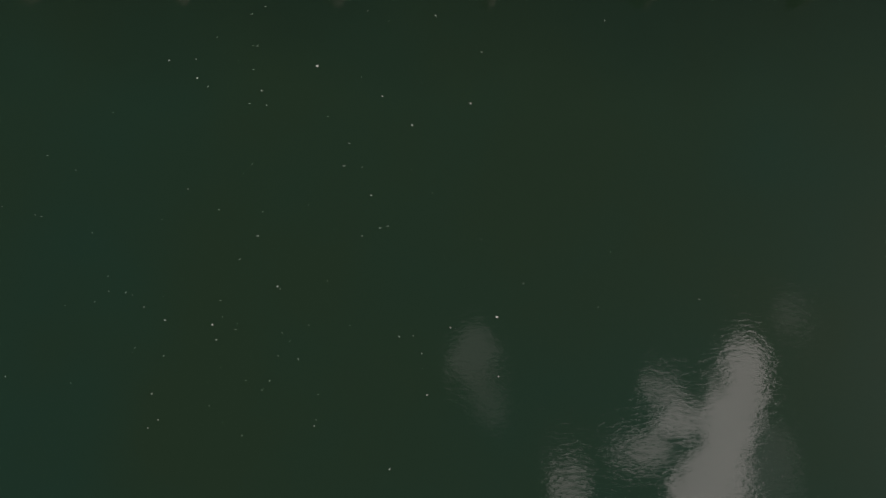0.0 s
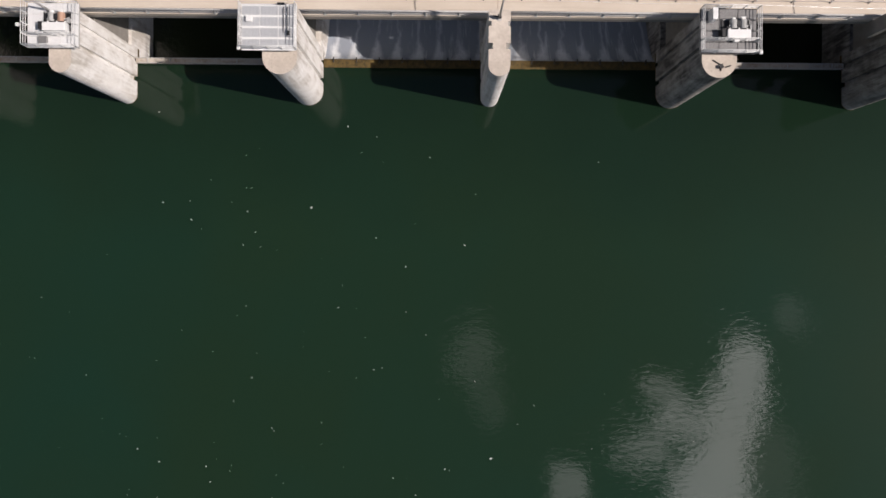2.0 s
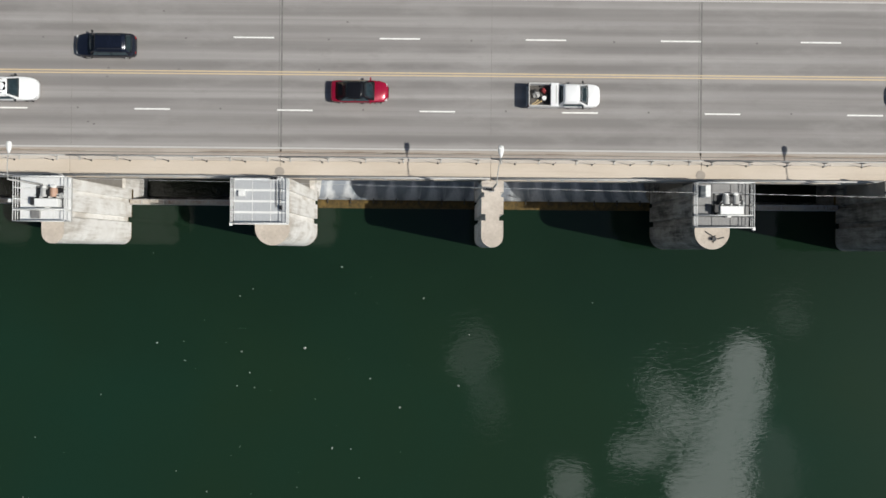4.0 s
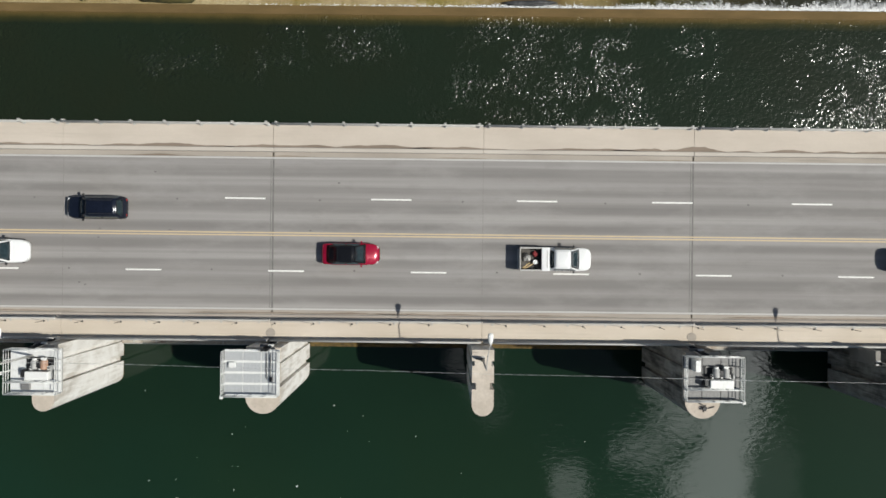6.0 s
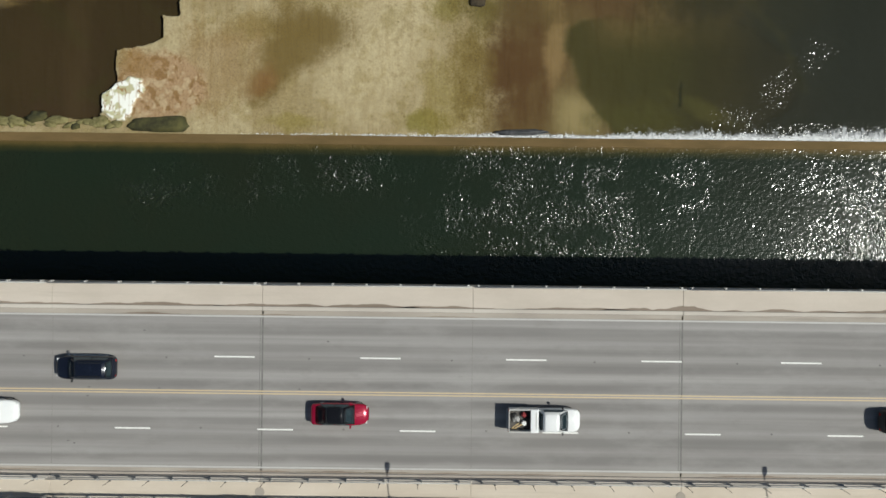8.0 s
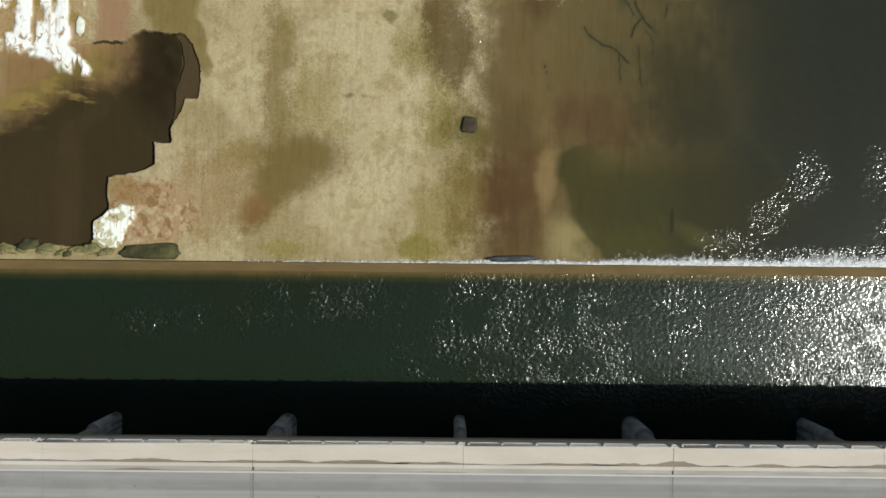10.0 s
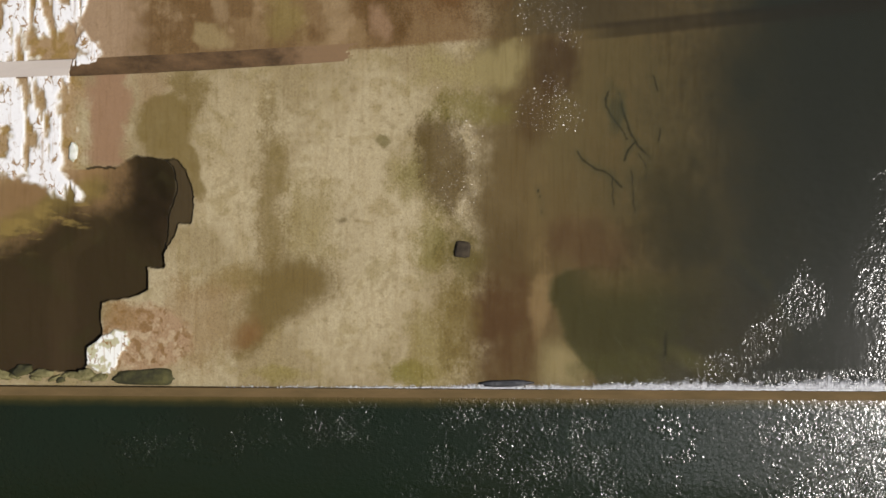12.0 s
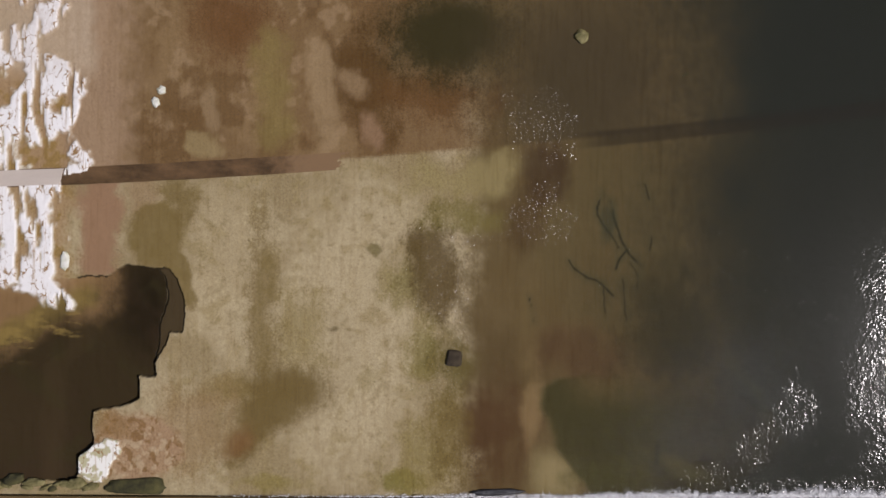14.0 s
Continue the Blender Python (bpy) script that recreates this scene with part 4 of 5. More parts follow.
# foam under the sill: one joined mesh of small flattened clots
def clots(name, places, material, label, category):
    base = [(1, 0, 0), (0.3, 0.9, 0), (-0.8, 0.55, 0), (-0.8, -0.55, 0), (0.3, -0.9, 0), (0, 0, 0.8)]
    pv, pf = [], []
    for x, y, z, rx, ry, rz, a in places:
        o, c, s_ = len(pv), math.cos(a), math.sin(a)
        pv += [(x + rx * (u * c) - ry * (v * s_), y + rx * (u * s_) + ry * (v * c), z + rz * w) for u, v, w in base]
        pf += [(o + k, o + (k + 1) % 5, o + 5) for k in range(5)]
    me = bpy.data.meshes.new(name)
    me.from_pydata(pv, [], pf)
    me.materials.append(material)
    me.shade_smooth()
    return tagged(new(name, me), label, category, "", "stuff")


rng = random.Random(9)
places = []
for k in range(15000):
    x = -6 + 76 * rng.random() ** 0.8
    s = min(1.0, max(0.0, (x + 4) / 62))
    gust = 0.5 + 0.9 * noise.noise(Vector((x * 0.35, 3.3, 0))) + 0.5 * noise.noise(Vector((x * 1.6, 8, 0)))
    if rng.random() > (0.08 + 0.7 * s * s) * (0.35 + 0.65 * min(1, max(0, gust))):
        continue
    y = 21.93 + abs(rng.gauss(0, 0.10 + 0.55 * s ** 1.6 * max(0.2, gust)))
    r = rng.uniform(0.02, 0.06) * (1.0 - 0.5 * min(1, (y - 21.9) / 1.5))
    places.append((x, y, -14.945 + (0.2 if y < 22.1 else 0.0), r * 1.6, r, r * 0.6, rng.random() * 6.3))
clots("foam", places, M_foam, "white foam where the water falls over the sill", "foam")

# ---- road and walks ----
X0, X1 = -110, 140
bm = B()
box(bm, X0, X1, -9.15, 4.70, -0.35, 0.0)
road = setting("road", bm, M_road, "worn grey four-lane concrete road on the dam", "road")
bm = B()
box(bm, X0, X1, -11.35, 7.05, -1.0, -0.36)
for y in (-10.6, -7.3, -4.0, -0.7, 2.6, 5.9):
    box(bm, X0, X1, y - 0.3, y + 0.3, -2.0, -1.0)
setting("bridge_deck", bm, M_girder, "grey concrete bridge deck on girders", "bridge")


def strip(name, y0, y1, z0, z1, material, label, category, bevel=0.02):
    bm = B()
    k = -6
    while k < 8:
        box(bm, k * SPAN + 0.012, (k + 1) * SPAN - 0.012, y0, y1, z0, z1, bevel)
        k += 1
    return setting(name, bm, material, label, category)


strip("pavement_north", 5.05, 7.05, -0.36, 0.22, M_walk_n, "pale concrete footway along the road", "pavement")
strip("kerb_north", 4.72, 5.05, -0.36, 0.24, M_kerb, "concrete kerb along the footway", "kerb", 0.04)
strip("kerb_south", -9.46, -9.19, -0.36, 0.06, M_kerbdark, "darker concrete kerb under the guard rail", "kerb", 0.04)
strip("kerb_wall", -9.86, -9.42, -0.36, 0.30, M_kerb, "concrete upstand under the guard rail", "kerb", 0.03)
strip("pavement_south", -11.35, -9.86, -0.36, 0.22, M_walk_s, "buff concrete footway on the lake side", "pavement")

# gutters: stained bands lying on the road edge
for nm, y0, y1 in (("gutter_north", 4.28, 4.70), ("gutter_south", -9.15, -8.82)):
    bm = B()
    box(bm, X0, X1, y0, y1, 0.0, 0.004)
    setting(nm, bm, M_gutter, "dirt-stained gutter at the road edge", "gutter")


def marking(name, x0, x1, y, w, material):
    bm = B()
    box(bm, x0, x1, y - w / 2, y + w / 2, 0.0, 0.005)
    return part(name, bm, material, road)


def dash_mesh(length):
    bm = B()
    box(bm, 0, length, -0.065, 0.065, 0.0, 0.005)
    return mesh_of("lane_dash", bm, M_white)


south_dash, north_dash = dash_mesh(3.05), dash_mesh(3.45)
for k in range(-8, 11):
    piece("lane_dash", south_dash, road, Matrix.Translation((-12.56 + 12.19 * k, -5.47, 0)))
    piece("lane_dash", north_dash, road, Matrix.Translation((-16.6 + 12.48 * k if k < 4 else 32.4 + 11.95 * (k - 4), 0.72, 0)))
for y in (-2.42, -2.20):
    marking("centre_line", X0, X1, y, 0.11, M_yellow)
marking("edge_line", X0, X1, 4.19, 0.14, M_edge)
marking("edge_line", X0, X1, -8.72, 0.14, M_edge)
for k in range(-6, 9):
    main = k % 2 == 0
    bm = B()
    w = 0.065 if main else 0.015
    box(bm, k * SPAN - w, k * SPAN + w, -9.1, 4.65, 0.0, 0.004 if main else 0.003)
    if main:
        box(bm, k * SPAN - 0.235, k * SPAN - 0.19, -9.1, 4.65, 0.0, 0.0035)
    part("expansion_joint", bm, M_seam if main else M_hairline, road)
# thin dark seams along the kerbs
for nm, y0, y1, z in (("kerb_seam_north", 5.045, 5.075, 0.243), ("kerb_seam_road", 4.69, 4.725, 0.006), ("kerb_seam_south", -9.49, -9.45, 0.305), ("kerb_seam_lake", -9.2, -9.15, 0.064)):
    bm = B()
    box(bm, X0, X1, y0, y1, z - 0.02, z)
    setting(nm, bm, M_seam, "thin dark dirt-filled seam along a kerb", "joint")


def drift(x0, x1, y, w, z, seed):
    """A long uneven drift of dirt lying along a kerb."""
    bm = B()
    n = int((x1 - x0) / 0.35)
    lo, hi = [], []
    for k in range(n + 1):
        f = k / n
        x = x0 + (x1 - x0) * f
        h = w * math.sin(f * math.pi) ** 0.6 * (0.55 + 0.7 * noise.noise(Vector((x * 0.4, seed, 0))) + 0.25 * noise.noise(Vector((x * 1.7, seed, 4))))
        lo.append(bm.verts.new((x, y, z)))
        hi.append(bm.verts.new((x, y + max(0.02, h), z)))
    for k in range(n):
        bm.faces.new((lo[k], lo[k + 1], hi[k + 1], hi[k]))
    ob = new("dirt_drift", mesh_of("dirt_drift", bm, M_dirt))
    tagged(ob, "brown dirt washed along the kerb", "dirt", "", "stuff")


rng = random.Random(12)
x = -60.0
while x < 90:
    length = rng.uniform(6, 16)
    drift(x, x + length, 5.08, rng.uniform(0.24, 0.48), 0.228, rng.random() * 50)
    if rng.random() < 0.6:
        drift(x + 2, x + 2 + length * 0.6, 4.30, rng.uniform(0.1, 0.25), 0.009, rng.random() * 50)
    if rng.random() < 0.7:
        drift(x - 3, x + length * 0.8, -9.10, rng.uniform(0.12, 0.22), 0.009, rng.random() * 50)
    if rng.random() < 0.6:
        drift(x + 1, x + 1 + length * 0.7, -9.83, rng.uniform(-0.02, 0.12) + 0.06, 0.228, rng.random() * 50)
    x += length + rng.uniform(-2.5, 2)
# round cover plates in the lake-side footway
for k in (0, 2):
    ob = thing("cover_plate", "round pale concrete cover in the footway", "cover", "cover plates", Matrix.Translation((k * SPAN - 0.05, -10.75, 0.222)))
    bm = B()
    tube(bm, (0, 0, 0), (0, 0, 0.025), 0.36, 24)
    part("lid", bm, M_gutter, ob)
    bm = B()
    tube(bm, (0, 0, 0.0), (0, 0, 0.012), 0.41, 24)
    part("ring", bm, M_gutter, ob)
# small round studs in the lane lines
bm = B()
tube(bm, (0, 0, 0), (0, 0, 0.02), 0.09, 8)
stud = mesh_of("road_stud", bm, M_seam)
for k in range(-6, 9):
    piece("road_stud", stud, road, Matrix.Translation((-20.4 + 12.2 * k, 0.6, 0)))
    piece("road_stud", stud, road, Matrix.Translation((-5.2 + 12.2 * k, -5.4, 0)))
for x, y in ((-14.8, -2.0), (-14.9, -2.75), (-8.8, -2.05), (3.2, -2.0), (-16.5, -6.6), (-16.0, -6.8), (5.6, 2.1), (-10.1, 2.9)):
    piece("road_stud", stud, road, Matrix.Translation((x, y, 0)) @ Matrix.Diagonal((1.2, 0.8, 1, 1)))

# ---- railings ----
def railing(label, group, y, at_x, posts, height, rails, bracket=True):
    ob = thing("railing", label, "railing", group, Matrix.Translation((at_x, y, 0.22)))
    bm = B()
    box(bm, -0.05, 0.05, -0.06, 0.06, 0, height, 0.015)
    box(bm, -0.13, 0.13, -0.11, 0.11, 0, 0.03)
    if bracket:
        box(bm, -0.09, 0.09, -0.04, 0.2, height * 0.55, height * 1.02, 0.03)
    post = mesh_of("post", bm, M_galv)
    for x in posts:
        piece("post", post, ob, Matrix.Translation((x, 0, 0)))
    for z, r in rails:
        bm = B()
        tube(bm, (0.1, 0, z), (SPAN - 0.1, 0, z), r, 8)
        part("rail", bm, M_galv, ob, smooth=True)
    return ob


north_posts = (0.42, 3.25, 6.1, 8.95, 11.8, 14.65, 17.5)
first = railing("grey galvanised pipe railing on the footway edge", "footway railings", 6.95, -6 * SPAN, north_posts, 1.05, ((1.08, 0.055), (0.72, 0.04), (0.38, 0.04)))
for k in range(-5, 8):
    copy_thing(first, Matrix.Translation((k * SPAN, 6.95, 0.22)))
first = railing("pale galvanised pipe railing above the lake", "lake-side railings", -11.28, -6 * SPAN, north_posts, 1.0, ((1.03, 0.085), (0.68, 0.045), (0.34, 0.045)), False)
for k in range(-5, 8):
    copy_thing(first, Matrix.Translation((k * SPAN, -11.28, 0.22)))


def guard_rail():
    ob = thing("guard_rail", "grey steel guard rail between road and footway", "guard rail", "guard rails", Matrix.Translation((-6 * SPAN, -9.62, 0.30)))
    bm = B()
    box(bm, -0.06, 0.06, -0.06, 0.06, 0, 0.72, 0.01)
    box(bm, -0.05, 0.05, -0.32, -0.06, 0.0, 0.05)
    post = mesh_of("post", bm, M_galv)
    for k in range(6):
        piece("post", post, ob, Matrix.Translation((0.9 + 3.2 * k, 0, 0)))
    for y, z, r in ((0.02, 0.74, 0.05), (0.08, 0.42, 0.04)):
        bm = B()
        tube(bm, (0.05, y, z), (SPAN - 0.05, y, z), r, 8)
        part("rail", bm, M_galv, ob, smooth=True)
    return ob


first = guard_rail()
for k in range(-5, 8):
    copy_thing(first, Matrix.Translation((k * SPAN, -9.62, 0.30)))

# slim posts along the footway
bm = B()
tube(bm, (0, 0, 0), (0, 0, 1.4), 0.022, 6)
box(bm, -0.07, 0.07, -0.07, 0.07, 0, 0.02)
slim = mesh_of("slim_post", bm, M_darksteel)
for k in range(-18, 24):
    ob = new("slim_post", slim)
    ob.matrix_basis = Matrix.Translation((16.7 + 3.28 * k, -9.93, 0.22))
    tagged(ob, "slim dark steel post behind the guard rail", "post", "slim posts")

# ---- piers ----
def pier_outline(r, y0, y1, slots, round_south, round_north):
    right = []
    if round_south:
        right += [(r * math.sin(a), y0 + r - r * math.cos(a)) for a in (math.pi / 2 * k / 12 for k in range(13))]
    else:
        right += [(r, y0)]
    for ys, w, d in slots:
        right += [(r, ys - w), (r - d, ys - w), (r - d, ys + w), (r, ys + w)]
    if round_north:
        right += [(r * math.cos(a), y1 - r + r * math.sin(a)) for a in (math.pi / 2 * k / 8 for k in range(9))]
    else:
        right += [(r, y1)]
    left = [(-x, y) for x, y in reversed(right) if abs(x) > 1e-6]
    return right + left


def pier(k, r, dark=False):
    ob = thing("pier", ("stained, shade-darkened" if dark else "pale weathered") + " concrete dam pier with a rounded nose and gate slots", "pier", "dam piers", Matrix.Translation((k * SPAN, 0, 0)))
    slots = ((-14.6, 0.26, 0.34), (-12.75, 0.2, 0.22))
    bm = B()
    prism(bm, pier_outline(r, -17.05, -11.62, slots, True, False), -19, 2.96)
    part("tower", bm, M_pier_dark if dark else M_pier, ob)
    bm = B()
    prism(bm, pier_outline(r - 0.004, -17.046, -11.63, slots, True, False), 2.96, 3.02)
    part("top", bm, M_piertop, ob, "pale smooth concrete top")
    bm = B()
    prism(bm, pier_outline(r, -11.62, 1.0, (), False, False), -19, -9.2)
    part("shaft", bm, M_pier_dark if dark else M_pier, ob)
    # tail and column: darker concrete stands in for the deep shade under the deck
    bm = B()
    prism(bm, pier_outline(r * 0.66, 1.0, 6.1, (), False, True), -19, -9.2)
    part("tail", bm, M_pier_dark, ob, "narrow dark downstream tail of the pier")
    bm = B()
    prism(bm, pier_outline(r * 0.62, -11.62, 5.75, (), False, True), -9.2, -2.0)
    part("column", bm, M_girder, ob, "narrower grey concrete column under the deck")
    bm = B()
    prism(bm, pier_outline(r + 0.012, -17.062, -11.6, slots, True, False), LAKE - 0.3, LAKE + 0.1)
    part("waterline", bm, M_algae, ob, "brown algae band at the waterline")
    return ob


# piers from 2 on show their shaded side, so they take the dark copy
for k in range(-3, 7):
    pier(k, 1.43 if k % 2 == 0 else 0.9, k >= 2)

# ---- dam body, gates ----
bm = B()
for k in range(-3, 6):
    box(bm, k * SPAN + 1.0, (k + 1) * SPAN - 1.0, -13.0, 3.0, -19, -15.2)
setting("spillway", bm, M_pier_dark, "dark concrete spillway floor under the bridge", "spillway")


def bay(k):
    """Clear opening between two piers."""
    r = lambda j: 1.43 if j % 2 == 0 else 0.9
    return k * SPAN + r(k) + 0.004, (k + 1) * SPAN - r(k + 1) - 0.004


def lift_gate(k):
    x0, x1 = bay(k)
    ob = thing("lift_gate", "rust-streaked steel lift gate closing a bay", "gate", "lift gates", Matrix.Translation((x0, 0, 0)))
    w = x1 - x0
    bm = B()
    box(bm, 0.0, w, -13.05, -12.95, -15.2, LAKE + 0.35)
    part("skin_plate", bm, M_gate, ob)
    bm = B()
    box(bm, 0.0, w, -13.12, -12.55, LAKE + 0.35, LAKE + 0.55, 0.03)
    part("top_girder", bm, M_gate, ob, "flat rusty top girder")
    bm = B()
    tube(bm, (0.1, -13.08, LAKE + 0.62), (w - 0.1, -13.08, LAKE + 0.62), 0.04, 6)
    tube(bm, (0.1, -12.6, LAKE + 0.62), (w - 0.1, -12.6, LAKE + 0.62), 0.04, 6)
    part("edge_pipe", bm, M_galv, ob)
    bm = B()
    box(bm, -0.05, 0.05, -13.1, -12.56, 0, 0.1)
    rib = mesh_of("rib", bm, M_galv)
    for j in range(7):
        piece("rib", rib, ob, Matrix.Translation((1.2 + j * (w - 2.4) / 6, 0, LAKE + 0.55)))
    bm = B()
    for z in (-14.5, -13.4, -12.3, -11.3):
        box(bm, 0.0, w, -12.95, -12.45, z - 0.12, z + 0.12)
    part("stiffener", bm, M_gate, ob)
    return ob


def bascule_gate(k):
    x0, x1 = bay(k)
    w = x1 - x0
    ob = thing("bascule_gate", "lowered steel bascule gate with water spilling over it", "gate", "bascule gates", Matrix.Translation((x0, 0, 0)))
    lip, foot = (-12.5, LAKE - 0.12), (-7.2, -15.1)
    bm = B()
    loft(bm, [[(x, lip[0], lip[1]), (x, -11.4, LAKE - 2.6), (x, foot[0], foot[1]), (x, foot[0], foot[1] - 0.3), (x, -11.6, LAKE - 2.9), (x, lip[0], lip[1] - 0.4)] for x in (0, w)])
    part("leaf", bm, M_gate, ob)
    bm = B()
    box(bm, 0, w, -13.25, -12.42, LAKE - 0.4, LAKE + 0.03, 0.03)
    part("lip", bm, M_algae, ob, "algae-brown lip of the gate")
    bm = B()
    box(bm, -0.05, 0.05, -12.75, -12.25, 0, 0.28, 0.02)
    split_me = mesh_of("flow_splitter", bm, M_darksteel)
    n = 7
    for j in range(n):
        piece("flow_splitter", split_me, ob, Matrix.Translation((1.0 + j * (w - 2) / (n - 1), 0, LAKE - 0.05)))
    # the sheet of water over the leaf
    bm = B()
    secs = []
    for i in range(13):
        f = i / 12
        y, z = -12.4 + f * 5.4, LAKE + 0.02 - 4.0 * f ** 0.55
        secs.append([bm.verts.new((x0 + w * j / 60, y, z + 0.08 * noise.noise(Vector((j * 0.5, i * 0.3, k))))) for j in range(61)])
    for a, b in zip(secs, secs[1:]):
        for j in range(60):
            bm.faces.new((a[j], a[j + 1], b[j + 1], b[j]))
    setting("water_spill", bm, M_spill, "white water spilling down the gate leaf", "water", True)
    return ob


for k in range(-3, 6):
    bascule_gate(k) if k in (0, 1) else lift_gate(k)

# ---- hoist platforms ----
def platform(k, x0, x1, y0, y1, dark, machine, rail_sides, motor=None):
    r = 1.43 if k % 2 == 0 else 0.9
    z = 4.05
    ob = thing("hoist_platform", ("dark" if dark else "pale") + " steel grating platform with pipe railings on a pier", "platform", "hoist platforms")
    bm = B()
    for x in (x0 + 0.1, x1 - 0.1, max(x0 + 0.3, k * SPAN - r + 0.2), min(x1 - 0.3, k * SPAN + r - 0.2)):
        box(bm, x - 0.08, x + 0.08, y0, y1, z - 0.32, z - 0.06)
    for y in (y0 + 0.1, (y0 + y1) / 2, y1 - 0.1):
        box(bm, x0, x1, y - 0.08, y + 0.08, z - 0.30, z - 0.08)
    part("frame", bm, M_galv, ob)
    bm = B()
    box(bm, -0.12, 0.12, -0.12, 0.12, 3.02, z - 0.3)
    leg = mesh_of("leg", bm, M_galv)
    for sx in (-1, 1):
        for y in (y0 + 0.6, y1 - 0.5):
            piece("leg", leg, ob, Matrix.Translation((k * SPAN + sx * (r - 0.2), y, 0)))
    rows, cols = 4, 3
    sx, sy = (x1 - x0) / cols, (y1 - y0) / rows
    bm = B()
    box(bm, 0.03, sx - 0.03, 0.03, sy - 0.03, -0.05, 0.0, 0.008)
    panel = mesh_of("grating_panel", bm, M_grate_d if dark else (M_grate_w if k < 0 else M_grate_l))
    for i in range(cols):
        for j in range(rows):
            piece("grating_panel", panel, ob, Matrix.Translation((x0 + i * sx, y0 + j * sy, z)))
    bearer_mat, half = (M_darksteel if dark else M_paintwhite), (0.02 if dark or k < 0 else 0.09)
    for i in range(cols + 1):
        part("panel_bearer", box(B(), x0 + i * sx - 0.02, x0 + i * sx + 0.02, y0, y1, z - 0.05, z + 0.002), bearer_mat, ob)
    for j in range(rows + 1):
        part("panel_bearer", box(B(), x0, x1, y0 + j * sy - half, y0 + j * sy + half, z - 0.05, z + 0.016), bearer_mat, ob)
    ends = {"w": ((x0, y0), (x0, y1)), "e": ((x1, y0), (x1, y1)), "s": ((x0, y0), (x1, y0)), "n": ((x0, y1), (x1, y1)), "m": ((x0 + 0.1, y0 + 0.95), (x1 - 0.1, y0 + 0.95))}
    bm = B()
    tube(bm, (0, 0, 0), (0, 0, 1.08), 0.035, 6)
    post = mesh_of("rail_post", bm, M_paintwhite)
    for s in rail_sides:
        (ax, ay), (bx, by) = ends[s]
        for j in range(5):
            piece("rail_post", post, ob, Matrix.Translation((ax + (bx - ax) * j / 4, ay + (by - ay) * j / 4, z)))
        for h in (1.08, 0.72, 0.38):
            bm = B()
            tube(bm, (ax, ay, z + h), (bx, by, z + h), 0.032, 6)
            part("handrail", bm, M_paintwhite, ob, smooth=True)
    return ob


platform(-1, -20.0, -15.95, -15.3, -11.75, False, True, "wensm")
platform(0, -2.85, 1.55, -15.3, -11.75, False, False, "wse")
platform(2, 33.95, 38.45, -15.3, -11.75, True, True, "wensm")
platform(4, 4 * SPAN - 2.2, 4 * SPAN + 2.2, -15.3, -11.75, True, True, "wens")


def hoist(x, y, dark_motor, label):
    """Gate hoist: a covered gear train, two motors and a rope drum on a bed plate."""
    ob = thing("gate_hoist", label, "hoist", "gate hoists", Matrix.Translation((x, y, 4.066)))
    bm = B()
    box(bm, -1.15, 1.15, -0.75, 1.0, 0.0, 0.08, 0.02)
    part("bed_plate", bm, M_darksteel, ob)
    bm = B()
    box(bm, -0.9, 0.95, -0.72, -0.05, 0.08, 0.85, 0.06)
    part("gear_cover", bm, M_machine, ob)
    bm = B()
    box(bm, -0.25, 0.1, -0.95, -0.72, 0.08, 0.5, 0.04)
    part("brake", bm, M_machine, ob)
    for mx, mat in ((-0.32, M_motor), (0.45, dark_motor)):
        bm = B()
        tube(bm, (mx, 0.1, 0.42), (mx, 0.8, 0.42), 0.27, 14)
        motor = part("motor", bm, mat, ob, smooth=False)
        bm = B()
        for j in range(6):
            tube(bm, (mx, 0.16 + j * 0.1, 0.42), (mx, 0.2 + j * 0.1, 0.42), 0.3, 14)
        part("cooling_fin", bm, mat, motor)
        bm = B()
        tube(bm, (mx, 0.8, 0.42), (mx, 0.95, 0.42), 0.18, 12)
        part("end_bell", bm, M_machine, motor)
    bm = B()
    tube(bm, (-0.85, 0.2, 0.4), (0.95, 0.2, 0.4), 0.12, 10)
    part("shaft", bm, M_darksteel, ob)
    bm = B()
    box(bm, -1.3, -0.92, -0.55, 0.05, 0.0, 0.7, 0.03)
    part("control_box", bm, M_darksteel, ob, "dark control box")
    bm = B()
    box(bm, -0.1, 0.2, 0.25, 0.7, 0.08, 0.62, 0.03)
    part("clutch", bm, M_darksteel, ob)
    bm = B()
    tube(bm, (0.95, 0.2, 0.4), (1.1, 0.2, 0.4), 0.24, 14)
    part("hand_wheel", bm, M_motor, ob)
    for x in (-0.6, 0.12, 0.78):
        bm = B()
        box(bm, x - 0.07, x + 0.07, 0.02, 0.34, 0.08, 0.5, 0.02)
        part("bearing_block", bm, M_machine, ob)
    bm = B()
    tube(bm, (-1.05, 0.9, 0.1), (1.1, 0.9, 0.1), 0.03, 6)
    tube(bm, (1.1, 0.9, 0.1), (1.1, -0.6, 0.1), 0.03, 6)
    part("conduit", bm, M_galv, ob)
    bm = B()
    box(bm, 0.25, 0.62, 0.86, 1.02, 0.3, 0.62, 0.02)
    part("junction_box", bm, M_machine, ob)
    return ob


hoist(-17.55, -13.45, M_orange, "white gate hoist with a faded orange motor")
hoist(36.75, -13.55, M_motor, "white gate hoist with two grey motors")
hoist(4 * SPAN, -13.5, M_motor, "white gate hoist with two grey motors")


